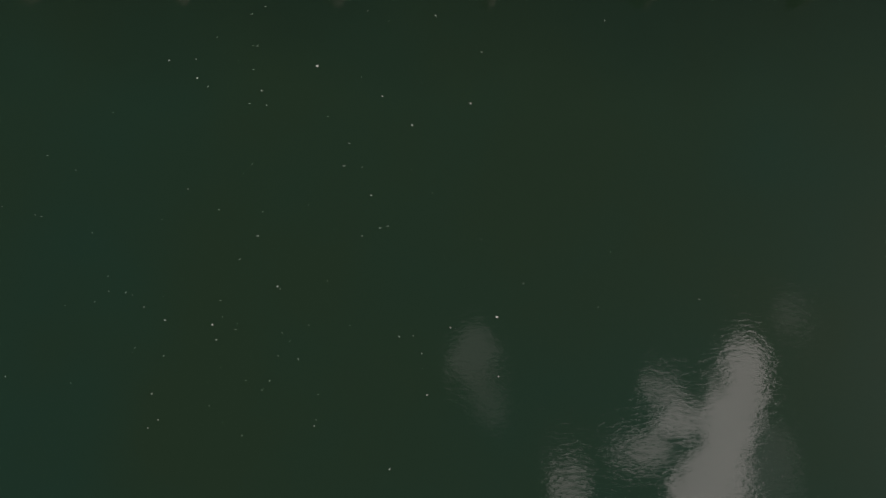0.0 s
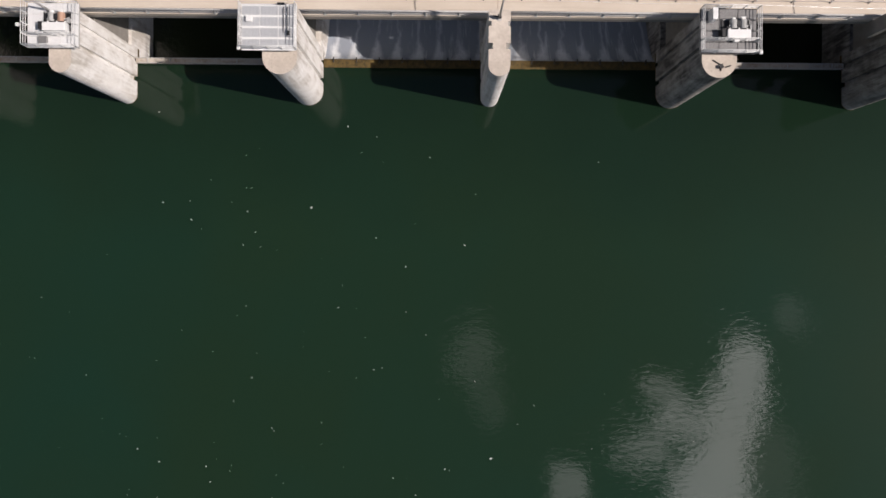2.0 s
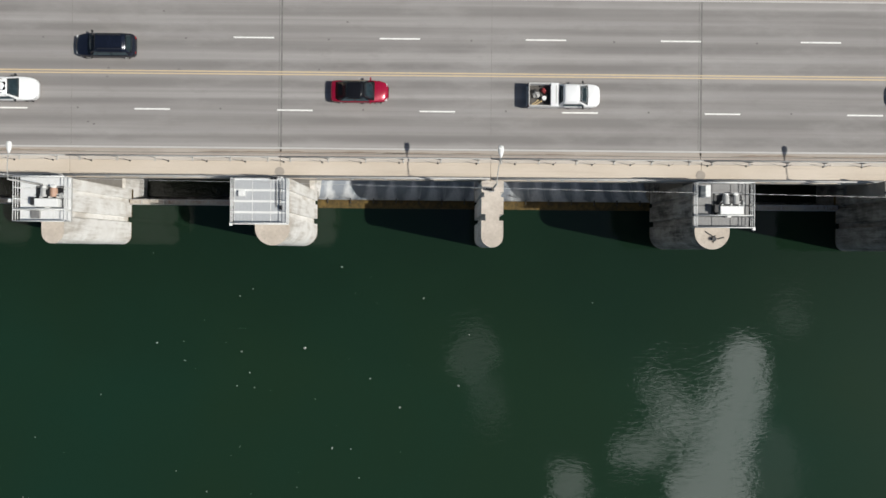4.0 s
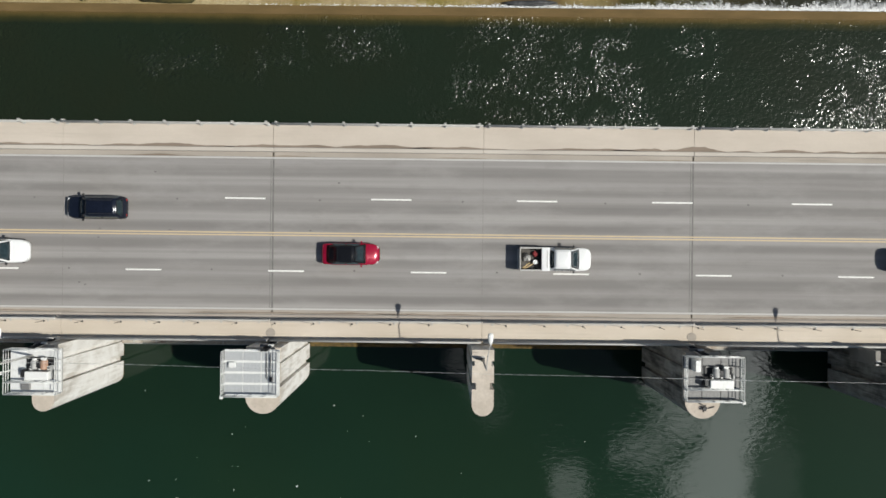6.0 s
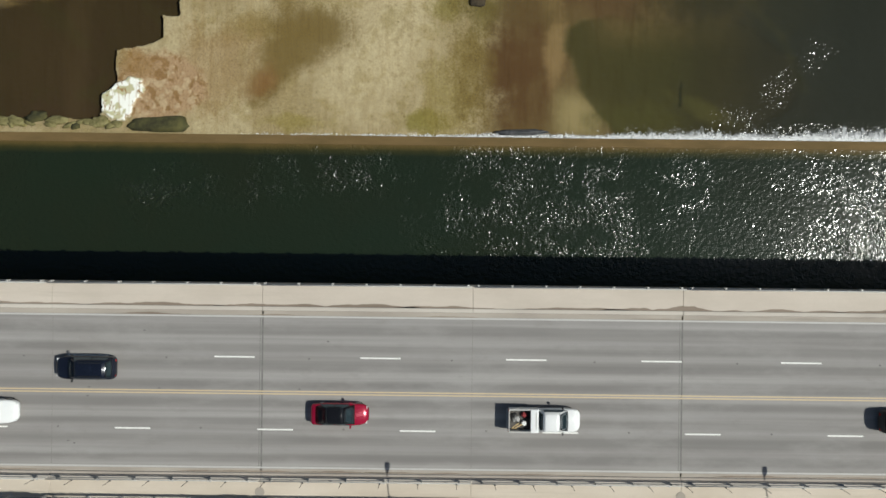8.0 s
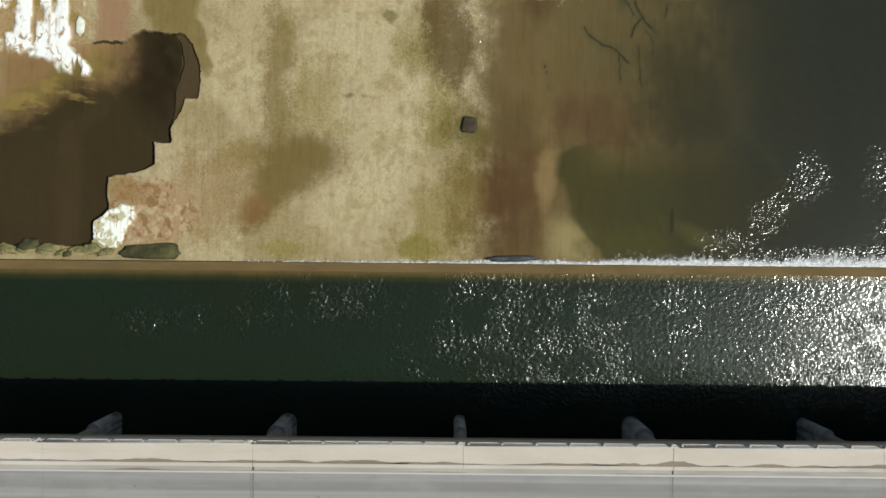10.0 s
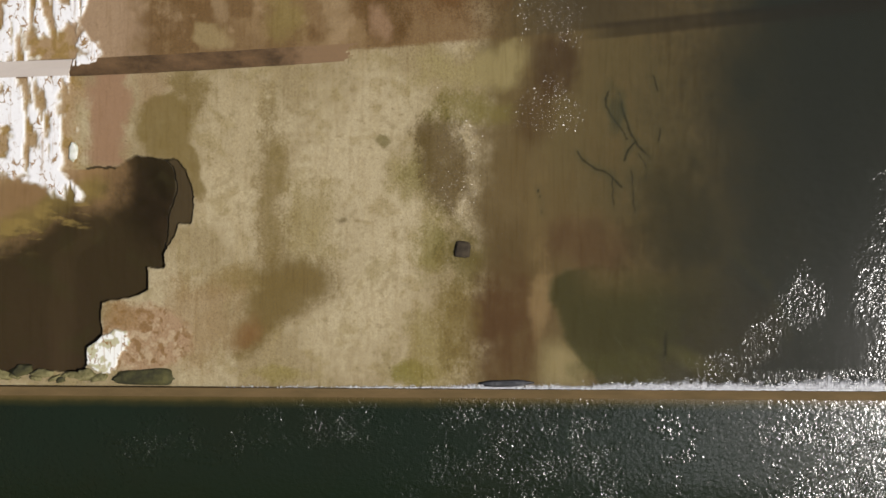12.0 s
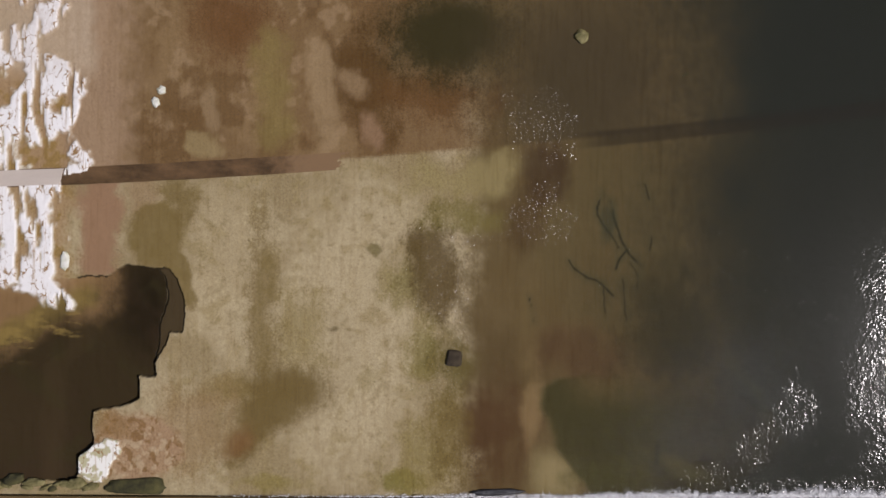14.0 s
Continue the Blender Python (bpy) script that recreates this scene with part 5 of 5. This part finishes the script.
def cabinet(x, y, z, w, d, h, material, label):
    ob = thing("control_cabinet", label, "cabinet", "", Matrix.Translation((x, y, z)))
    bm = B()
    box(bm, -w / 2, w / 2, -d / 2, d / 2, 0, h, 0.02)
    part("body", bm, material, ob)
    bm = B()
    box(bm, -w / 2 + 0.04, w / 2 - 0.04, -d / 2 - 0.02, -d / 2, 0.06, h - 0.06)
    door = part("door", bm, material, ob)
    bm = B()
    tube(bm, (w / 2 - 0.12, -d / 2 - 0.06, h * 0.5), (w / 2 - 0.12, -d / 2 - 0.06, h * 0.62), 0.015, 6)
    part("handle", bm, M_darksteel, door)


cabinet(34.75, -12.45, 4.066, 0.4, 0.9, 1.2, M_machine, "white control cabinet on the dark platform")
cabinet(-18.7, -14.75, 4.066, 0.7, 0.6, 0.25, M_grate_d, "low grey vent box on the platform")
cabinet(-2.2, -12.9, 4.066, 0.5, 0.45, 0.3, M_machine, "low white hatch box on the pale platform")

# steep ladders from the footway up to the platforms
def access_ladder(x, label):
    ob = thing("access_ladder", label, "ladder", "access ladders", Matrix.Translation((x, 0, 0)))
    foot, head = Vector((0, -11.42, 0.24)), Vector((0, -11.72, 4.6))
    for side in (-0.34, 0.34):
        part("stringer", tube(B(), foot + Vector((side, 0, 0)), head + Vector((side, 0, 0)), 0.045, 6), M_galv, ob)
    rung = mesh_of("rung", box(B(), -0.32, 0.32, -0.09, 0.09, -0.015, 0.015), M_darksteel)
    for j in range(1, 14):
        piece("rung", rung, ob, Matrix.Translation(foot.lerp(head, j / 14)))
    part("landing", box(B(), -0.75, 0.45, -11.70, -11.38, 2.55, 2.61, 0.01), M_grate_d, ob, "dark grating landing")
    part("hatch_box", box(B(), -0.05, 0.40, -11.66, -11.42, 2.62, 2.80, 0.02), M_machine, ob, "white steel hatch box")
    return ob


access_ladder(-18.2, "steep galvanised ladder up to the hoist platform")
access_ladder(0.35, "steep galvanised ladder up to the pale platform")
access_ladder(35.6, "steep galvanised ladder up to the dark platform")

# rope guides on the pale platform
ob = thing("rope_guide", "dark twin rope guide lying over the grating", "rope guide", "", Matrix.Translation((0.55, 0, 4.1)))
for x in (0.0, 0.3):
    bm = B()
    tube(bm, (x, -14.0, 0.1), (x, -11.95, 0.1), 0.03, 6)
    part("rope", bm, M_darksteel, ob)
bm = B()
box(bm, 0.25, 0.5, -14.2, -13.85, 0, 0.22, 0.03)
part("sheave_box", bm, M_darksteel, ob)

# pole with a small floodlight on platform corners
def flood(x, y, dx):
    ob = thing("flood_light", "small grey flood light on a bracket", "lamp", "flood lights", Matrix.Translation((x, y, 4.1)))
    bm = B()
    tube(bm, (0, 0, 0), (dx, -0.05, 0.6), 0.03, 6)
    part("bracket", bm, M_galv, ob)
    bm = B()
    box(bm, dx - 0.12, dx + 0.12, -0.22, 0.05, 0.55, 0.75, 0.03)
    part("lamp_head", bm, M_machine, ob)


flood(-2.75, -15.3, -0.15)
flood(38.4, -15.3, 0.15)
flood(-19.95, -13.6, -0.5)

# bits lying on the dark pier's top
def clutter(x, y, dx, dy, label):
    ob = thing("timber_scrap", label, "scrap", "scraps on the pier", Matrix.Translation((x, y, 3.02)))
    bm = B()
    tube(bm, (0, 0, 0.05), (dx, dy, 0.05), 0.05, 6)
    part("stick", bm, M_darksteel, ob)


clutter(35.3, -15.6, 0.9, -0.55, "dark steel bar lying on the pier top")
clutter(36.1, -15.9, -0.15, -0.6, "dark steel bar lying on the pier top")
clutter(36.3, -16.2, 0.5, 0.15, "dark steel bar lying on the pier top")
ob = thing("bucket", "small dark bucket on the pier top", "bucket", "", Matrix.Translation((35.95, -16.2, 3.02)))
bm = B()
tube(bm, (0, 0, 0), (0, 0, 0.32), 0.13, 12, 0.17)
part("body", bm, M_darksteel, ob)

# ---- street lamps and the cable ----
def street_lamp(x, base_z, label):
    ob = thing("street_lamp", label, "street lamp", "street lamps", Matrix.Translation((x, -12.35, base_z)))
    bm = B()
    box(bm, -0.2, 0.2, -0.2, 0.2, 0.0, 0.06, 0.01)
    part("base_plate", bm, M_galv, ob)
    bm = B()
    tube(bm, (0, 0, 0.06), (0, 0, 8.9 - base_z), 0.10, 10, 0.06)
    part("pole", bm, M_galv, ob, smooth=True)
    bm = B()
    tube(bm, (-0.55, 0.05, 0.5), (0, 0, 0.5), 0.06, 6)
    box(bm, -0.14, 0.14, -0.14, 0.14, 0.35, 0.75, 0.02)
    part("clamp", bm, M_darksteel, ob, "dark clamp at the foot")
    pts = [Vector((0.28 * f * f * 0.9, 1.95 * f, 8.85 - base_z + 0.35 * math.sin(f * 1.5))) for f in [j / 6 for j in range(7)]]
    bm = B()
    for a, b in zip(pts, pts[1:]):
        tube(bm, a, b, 0.04, 8)
    part("arm", bm, M_galv, ob, smooth=True)
    e = pts[-1]
    bm = B()
    loft(bm, [[(e.x + w * math.cos(a), e.y + d, e.z + 0.02 + h * math.sin(a)) for a in [q * math.tau / 12 for q in range(12)]]
              for d, w, h in ((-0.06, 0.06, 0.05), (0.08, 0.12, 0.08), (0.3, 0.19, 0.12), (0.6, 0.215, 0.13), (0.76, 0.18, 0.11), (0.82, 0.1, 0.06))])
    head = part("lamp_head", bm, M_machine, ob, "pale cobra-head lamp housing", True)
    bm = B()
    lump(bm, (e.x, e.y + 0.48, e.z - 0.09), (0.14, 0.26, 0.07), 2, 2, 0.0)
    part("lens", bm, M_lens, head)
    return ob


street_lamp(SPAN - 0.05, 3.02, "grey cobra-head street lamp standing on a pier")
street_lamp(-SPAN - 0.35, 3.02, "grey cobra-head street lamp standing on a pier")
lamp_e = street_lamp(50.15, 3.02, "grey cobra-head street lamp beside the footway")
bm = B()
box(bm, 49.95, 50.35, -12.6, -11.36, -1.0, 3.02, 0.03)
tagged(part("lamp_bracket", bm, M_girder, None), "concrete bracket carrying a street lamp", "bracket")
ob = thing("cable", "pale twisted overhead cable strung along the piers", "cable")
for strand in (0, 1):
    bm = B()
    pts = []
    for j in range(177):
        x = -60 + 150 * j / 176
        sag = 0.25 * math.cos((x / SPAN - 0.5) * math.pi) ** 2
        a = j * math.pi / 2 + strand * math.pi
        pts.append(Vector((x, -12.41 - 0.0141 * x + 0.007 * math.cos(a), 8.8 - sag + 0.007 * math.sin(a))))
    for a, b in zip(pts[strand::2], pts[strand + 1::2]):
        tube(bm, a, a * 0.35 + b * 0.65, 0.014, 5)
    for a, b in zip(pts, pts[1:]):
        tube(bm, a, b, 0.005, 4)
    part("strand", bm, M_cable, ob)

# ---- flecks on the lake ----
bm = B()
rng = random.Random(21)
for k in range(110):
    x = 13 + rng.gauss(-20, 11)
    y = -17.5 - rng.random() ** 0.9 * 50
    if rng.random() < 0.12:
        x = rng.uniform(-20, 40)
    s = rng.choice((0.03, 0.03, 0.035, 0.04, 0.055))
    a = rng.random() * 3.1
    tube(bm, (x, y, LAKE - 0.005), (x, y, LAKE + 0.012), s, 5)
tagged(new("floating_flecks", mesh_of("floating_flecks", bm, M_fleck)), "pale leaf and foam flecks floating on the lake", "debris", "", "stuff")


def floater(x, y, r, seed):
    bm = B()
    for j in range(4):
        a = seed + j * 1.9
        lump(bm, (math.cos(a) * r * 0.6, math.sin(a) * r * 0.5, 0.01), (r * 0.5, r * 0.42, 0.03), seed + j, 1, 0.3)
    ob = new("foam_clump", mesh_of("foam_clump", bm, M_fleck, True))
    ob.matrix_basis = Matrix.Translation((x, y, LAKE))
    tagged(ob, "small pale foam clump floating on the lake", "foam", "foam clumps")


for k, (x, y, r) in enumerate(((0.3, -27.2, 0.17), (9.8, -33.0, 0.15), (15.6, -30.8, 0.14), (18.4, -52.0, 0.19), (13.8, -53.1, 0.15), (3.1, -37.1, 0.12), (3.9, -19.1, 0.12),
                             (-14.4, -26.8, 0.12), (-11.6, -28.5, 0.11), (-6.0, -27.6, 0.11), (-7.2, -46.5, 0.1), (-9.9, -53.0, 0.12), (-14.6, -52.6, 0.11))):
    floater(x, y, r * 0.72, k + 1)

# ---- vehicles ----
def ring(x, hw, z0, z1, r=0.12, top=None):
    """A rounded cross-section of a car body; top: half width at its upper edge."""
    t = hw if top is None else top
    return [(x, -hw + r * 0.4, z0), (x, hw - r * 0.4, z0), (x, hw, z0 + r), (x, hw * 0.6 + t * 0.4, z1 - r * 1.2), (x, t - r * 0.3, z1 - r * 0.4), (x, t - r, z1),
            (x, 0, z1 + 0.03), (x, -t + r, z1), (x, -t + r * 0.3, z1 - r * 0.4), (x, -hw * 0.6 - t * 0.4, z1 - r * 1.2), (x, -hw, z0 + r)]


def wheel_set(ob, xs, track, r):
    for x in xs:
        for s in (-1, 1):
            bm = B()
            tube(bm, (x, s * track - 0.11 * s, r), (x, s * track + 0.11 * s, r), r, 20)
            tyre = part("wheel", bm, M_tyre, ob)
            bm = B()
            tube(bm, (x, s * track + 0.105 * s, r), (x, s * track + 0.125 * s, r), r * 0.62, 14)
            part("rim", bm, M_rim, tyre)


def pane(name, corners, material, parent, lift=0.012, label=""):
    """A slightly bowed pane through four corners."""
    a, b, c, d = (Vector(p) for p in corners)
    nrm = (b - a).cross(d - a).normalized()
    bm = B()
    rows = []
    for i in range(7):
        u = i / 6
        row = []
        for j in range(4):
            v = j / 3
            p = (a * (1 - u) + b * u) * (1 - v) + (d * (1 - u) + c * u) * v
            row.append(bm.verts.new(p + nrm * (lift + 0.05 * math.sin(u * math.pi))))
        rows.append(row)
    for p, q in zip(rows, rows[1:]):
        for j in range(3):
            bm.faces.new((p[j], q[j], q[j + 1], p[j + 1]))
    made = bmesh.ops.solidify(bm, geom=bm.faces[:], thickness=-0.012)
    return part(name, bm, material, parent, label, True)


def mirrors(ob, x, hw, z, material):
    for s in (-1, 1):
        bm = B()
        box(bm, x - 0.07, x + 0.07, s * (hw + 0.09) - 0.11, s * (hw + 0.09) + 0.11, z - 0.1, z + 0.1, 0.04)
        part("wing_mirror", bm, material, ob)


def car(name, label, category, paint, cab_paint, roof_paint, at, L, W, H, belt, hood, screen, roof, tail, deck, rack=False):
    """A closed car that drives towards +x; lengths are places along it from the tail."""
    ob = thing(name, label, category, "", at)
    h = W / 2
    bm = B()
    secs = [ring(x - L / 2, h * k, z0, z1) for x, k, z0, z1 in (
        (0.0, 0.6, 0.42, belt - 0.3), (0.05, 0.76, 0.34, belt - 0.14), (0.13, 0.87, 0.3, belt - 0.05), (0.25, 0.94, 0.26, deck), (1.0, 0.995, 0.24, belt), (L * 0.5, 1.0, 0.24, belt),
        (hood - 0.1, 0.995, 0.24, belt), (hood + 0.25, 0.98, 0.24, belt - 0.05), (L - 0.75, 0.96, 0.24, belt - 0.14), (L - 0.45, 0.9, 0.25, belt - 0.2), (L - 0.2, 0.78, 0.27, belt - 0.28), (L - 0.06, 0.6, 0.34, belt - 0.38), (L, 0.42, 0.42, belt - 0.46))]
    loft(bm, secs)
    part("body", bm, paint, ob, smooth=True)
    bm = B()
    cab = [(tail, 0.88, belt + 0.02, 0.8), (roof[0], 0.86, H - 0.03, 0.66), (roof[0] + 0.3, 0.87, H, 0.68), (roof[1] - 0.3, 0.87, H, 0.68), (roof[1], 0.86, H - 0.05, 0.66), (screen, 0.9, belt + 0.03, 0.82)]
    loft(bm, [ring(x - L / 2, h * k, belt - 0.12, z, 0.09, h * t) for x, k, z, t in cab])
    cabin = part("cabin", bm, cab_paint, ob, smooth=True)
    t = h * 0.66
    bm = B()
    loft(bm, [ring(x - L / 2, t * k, H - 0.05, H + z, 0.03) for x, k, z in ((roof[0] + 0.04, 0.9, 0.0), (roof[0] + 0.3, 0.98, 0.02), (roof[1] - 0.3, 0.98, 0.02), (roof[1] - 0.02, 0.92, 0.0))])
    part("roof", bm, roof_paint, cabin, smooth=True)
    X = lambda x: x - L / 2
    pane("windscreen", ((X(screen) - 0.06, -h * 0.82, belt + 0.06), (X(screen) - 0.06, h * 0.82, belt + 0.06), (X(roof[1]) + 0.04, h * 0.62, H - 0.05), (X(roof[1]) + 0.04, -h * 0.62, H - 0.05)), M_glass, cabin, 0.02)
    pane("rear_window", ((X(tail) + 0.08, h * 0.78, belt + 0.08), (X(tail) + 0.08, -h * 0.78, belt + 0.08), (X(roof[0]) - 0.04, -h * 0.6, H - 0.06), (X(roof[0]) - 0.04, h * 0.6, H - 0.06)), M_glass if cab_paint == paint else M_blackroof, cabin, 0.02)
    mid = (roof[0] + roof[1]) / 2
    for s in (-1, 1):
        for xa, xb in ((tail + 0.35, mid - 0.04), (mid + 0.04, screen - 0.4)):
            bm = B()
            ya, yb = s * h * 0.93, s * h * 0.72
            lo, hi = belt + 0.03, H - 0.09
            xc, xd = min(max(xa, roof[0] + 0.05), xb), max(min(xb, roof[1] - 0.05), xa)
            loft(bm, [[(X(xa), ya, lo), (X(xb), ya, lo), (X(xd), yb, hi), (X(xc), yb, hi)], [(X(xa), ya + s * 0.02, lo), (X(xb), ya + s * 0.02, lo), (X(xd), yb + s * 0.02, hi), (X(xc), yb + s * 0.02, hi)]])
            part("side_window", bm, M_glass, cabin)
        bm = B()
        box(bm, L / 2 - 0.36, L / 2 - 0.12, s * h * 0.66 - 0.16, s * h * 0.66 + 0.08, belt - 0.44, belt - 0.3, 0.04)
        part("headlight", bm, M_lens, ob)
        bm = B()
        box(bm, -L / 2 + 0.0, -L / 2 + 0.06, s * h * 0.62 - 0.14, s * h * 0.62 + 0.08, belt - 0.48, belt - 0.3, 0.02)
        part("tail_light", bm, M_redlens, ob)
        if rack:
            bm = B()
            tube(bm, (X(roof[0]) + 0.25, s * h * 0.58, H + 0.06), (X(roof[1]) - 0.35, s * h * 0.58, H + 0.06), 0.025, 6)
            part("roof_rail", bm, M_trim, ob)
    mirrors(ob, X(screen) - 0.35, h * 0.98, belt + 0.08, M_trim if roof_paint == paint else paint)
    wheel_set(ob, (-L / 2 + 0.95, L / 2 - 0.92), h - 0.13, 0.34)
    return ob


car("saloon_car", "dark red saloon car with a black glass roof on the road", "car", M_carred, M_blackroof, M_blackroof, pose(6.75, -3.95, 0.005), 4.9, 1.86, 1.44, 0.93, 3.55, 3.75, (1.35, 2.85), 0.45, 0.95)
car("suv", "dark navy blue sport utility vehicle on the road", "car", M_carnavy, M_carnavy, M_carnavy, pose(-14.75, -0.25, 0.005, 0, 0, 180), 5.1, 1.96, 1.78, 1.08, 3.75, 3.85, (0.55, 3.1), 0.12, 1.08, True)
white_suv = car("suv", "white sport utility vehicle with a dark sunroof on the road", "car", M_carwhite, M_carwhite, M_carwhite, pose(-23.1, -4.0, 0.005), 5.4, 2.0, 1.85, 1.1, 3.95, 4.05, (0.5, 3.3), 0.1, 1.1, True)
car("suv", "black sport utility vehicle driving on the road", "car", M_trim, M_blackroof, M_trim, pose(54.95, -4.05, 0.005), 5.0, 1.96, 1.76, 1.08, 3.7, 3.8, (0.5, 3.05), 0.12, 1.08, True)
bm = B()
box(bm, 0.05, 0.55, -0.35, 0.35, 1.86, 1.885, 0.01)
part("sunroof", bm, M_blackroof, white_suv)


def pickup(at):
    ob = thing("pickup_truck", "white pickup truck with tools in its open bed", "pickup truck", "", at)
    L, h = 6.05, 0.98
    X = lambda x: x - L / 2
    bm = B()
    loft(bm, [ring(X(x), h * k, z0, z1) for x, k, z0, z1 in ((2.55, 0.99, 0.42, 1.12), (3.3, 1.0, 0.4, 1.12), (4.75, 1.0, 0.4, 1.12), (5.1, 0.99, 0.4, 1.12), (5.5, 0.97, 0.42, 1.09), (5.75, 0.91, 0.43, 1.04), (5.93, 0.8, 0.46, 0.97), (6.04, 0.64, 0.5, 0.88), (6.08, 0.5, 0.55, 0.78))])
    part("body", bm, M_carwhite, ob, smooth=True)
    bm = B()
    loft(bm, [ring(X(x), h * k, 1.02, z, 0.09, h * t) for x, k, z, t in ((2.62, 0.9, 1.2, 0.84), (2.9, 0.88, 1.84, 0.7), (3.1, 0.88, 1.88, 0.71), (3.95, 0.88, 1.88, 0.71), (4.2, 0.88, 1.82, 0.7), (5.02, 0.92, 1.13, 0.86))])
    cab = part("cab", bm, M_carwhite, ob, smooth=True)
    bm = B()
    loft(bm, [ring(X(x), h * 0.69 * k, 1.84, 1.88 + z, 0.03) for x, k, z in ((2.92, 0.94, 0.0), (3.1, 1, 0.02), (3.95, 1, 0.02), (4.18, 0.96, -0.02))])
    part("roof", bm, M_carwhite, cab, smooth=True)
    pane("windscreen", ((X(4.98), -h * 0.86, 1.18), (X(4.98), h * 0.86, 1.18), (X(4.24), h * 0.66, 1.81), (X(4.24), -h * 0.66, 1.81)), M_glass, cab, 0.03)
    pane("rear_window", ((X(2.66), h * 0.8, 1.28), (X(2.66), -h * 0.8, 1.28), (X(2.88), -h * 0.64, 1.8), (X(2.88), h * 0.64, 1.8)), M_glass, cab, 0.03)
    for s in (-1, 1):
        bm = B()
        loft(bm, [[(X(2.95), s * h * 0.94 + d, 1.16), (X(4.75), s * h * 0.94 + d, 1.16), (X(4.2), s * h * 0.74 + d, 1.76), (X(3.0), s * h * 0.74 + d, 1.76)] for d in (0, s * 0.02)])
        part("side_window", bm, M_glass, cab)
        bm = B()
        box(bm, X(0.06), X(2.56), s * (h - 0.04) - 0.06, s * (h - 0.04) + 0.05, 0.5, 1.36, 0.03)
        part("bed_side", bm, M_carwhite, ob)
        bm = B()
        box(bm, X(0.06), X(1.9), s * (h - 0.045) - 0.06, s * (h - 0.045) + 0.06, 1.36, 1.375)
        part("bed_rail_cap", bm, M_galv, ob, "grey rail cap")
        bm = B()
        box(bm, X(5.74), X(5.92), s * 0.66 - 0.14, s * 0.66 + 0.1, 0.72, 0.9, 0.04)
        part("headlight", bm, M_lens, ob)
        bm = B()
        box(bm, X(0.0), X(0.08), s * 0.86 - 0.09, s * 0.86 + 0.09, 0.8, 1.15, 0.02)
        part("tail_light", bm, M_redlens, ob)
    bm = B()
    box(bm, X(0.02), X(0.1), -h + 0.08, h - 0.08, 0.62, 1.36, 0.02)
    part("tailgate", bm, M_galv, ob)
    bm = B()
    box(bm, X(0.1), X(2.56), -h + 0.1, h - 0.1, 0.62, 0.68)
    part("bed_floor", bm, M_bedliner, ob, "scuffed dark bed liner")
    bm = B()
    box(bm, X(1.86), X(2.5), -h + 0.02, h - 0.02, 1.0, 1.44, 0.04)
    chest = part("tool_chest", bm, M_carwhite, ob)
    bm = B()
    box(bm, X(2.28), X(2.34), -h + 0.25, h - 0.25, 1.44, 1.455)
    part("seam", bm, M_galv, chest)
    bm = B()
    box(bm, X(5.92), X(6.09), -0.62, 0.62, 0.45, 0.66, 0.06)
    part("front_bumper", bm, M_galv, ob)
    bm = B()
    box(bm, X(-0.1), X(0.04), -0.85, 0.85, 0.45, 0.62, 0.04)
    part("rear_bumper", bm, M_galv, ob)
    mirrors(ob, X(4.55), h, 1.3, M_trim)
    wheel_set(ob, (X(1.2), X(5.0)), h - 0.14, 0.4)
    return ob


TRUCK = (24.0, -4.2)
truck_at = pose(TRUCK[0], TRUCK[1], 0.005)
pickup(truck_at)


def load(name, bm, material, label, category, x, y, turn=0):
    """A loose thing on the bed floor of the truck."""
    ob = new(name, mesh_of(name, bm, material))
    ob.matrix_basis = truck_at @ pose(x - 3.025, y, 0.685, 0, 0, turn)
    tagged(ob, label, category, "load in the truck")


bm = lump(B(), (0, 0, 0.18), (0.28, 0.2, 0.19), 3, 2, 0.5)
load("bag", bm, M_redbag, "crumpled red cloth bag in the truck bed", "bag", 1.35, 0.42)
bm = tube(B(), (0, 0, 0), (0, 0, 0.45), 0.19, 16)
load("water_cooler", bm, M_machine, "white drum cooler in the truck bed", "cooler", 1.35, -0.25)
bm = lump(B(), (0, 0, 0.2), (0.3, 0.26, 0.2), 7, 2, 0.6)
load("tarpaulin", bm, M_galv, "crumpled grey tarpaulin in the truck bed", "tarpaulin", 0.7, 0.05)
bm = lump(B(), (0, 0, 0.15), (0.25, 0.2, 0.16), 8, 2, 0.6)
load("sack", bm, M_trim, "black sack in the truck bed", "sack", 0.5, 0.32)
for j, (x, y, a) in enumerate(((0.7, -0.5, 38), (0.85, -0.62, 30))):
    bm = box(B(), -0.45, 0.45, -0.045, 0.045, 0, 0.04, 0.005)
    load("plank", bm, M_wood, "short raw timber plank in the truck bed", "plank", x, y, a)
bm = lump(B(), (0, 0, 0.14), (0.2, 0.16, 0.15), 11, 2, 0.5)
load("sack", bm, M_trim, "black sack in the truck bed", "sack", 1.6, 0.1)
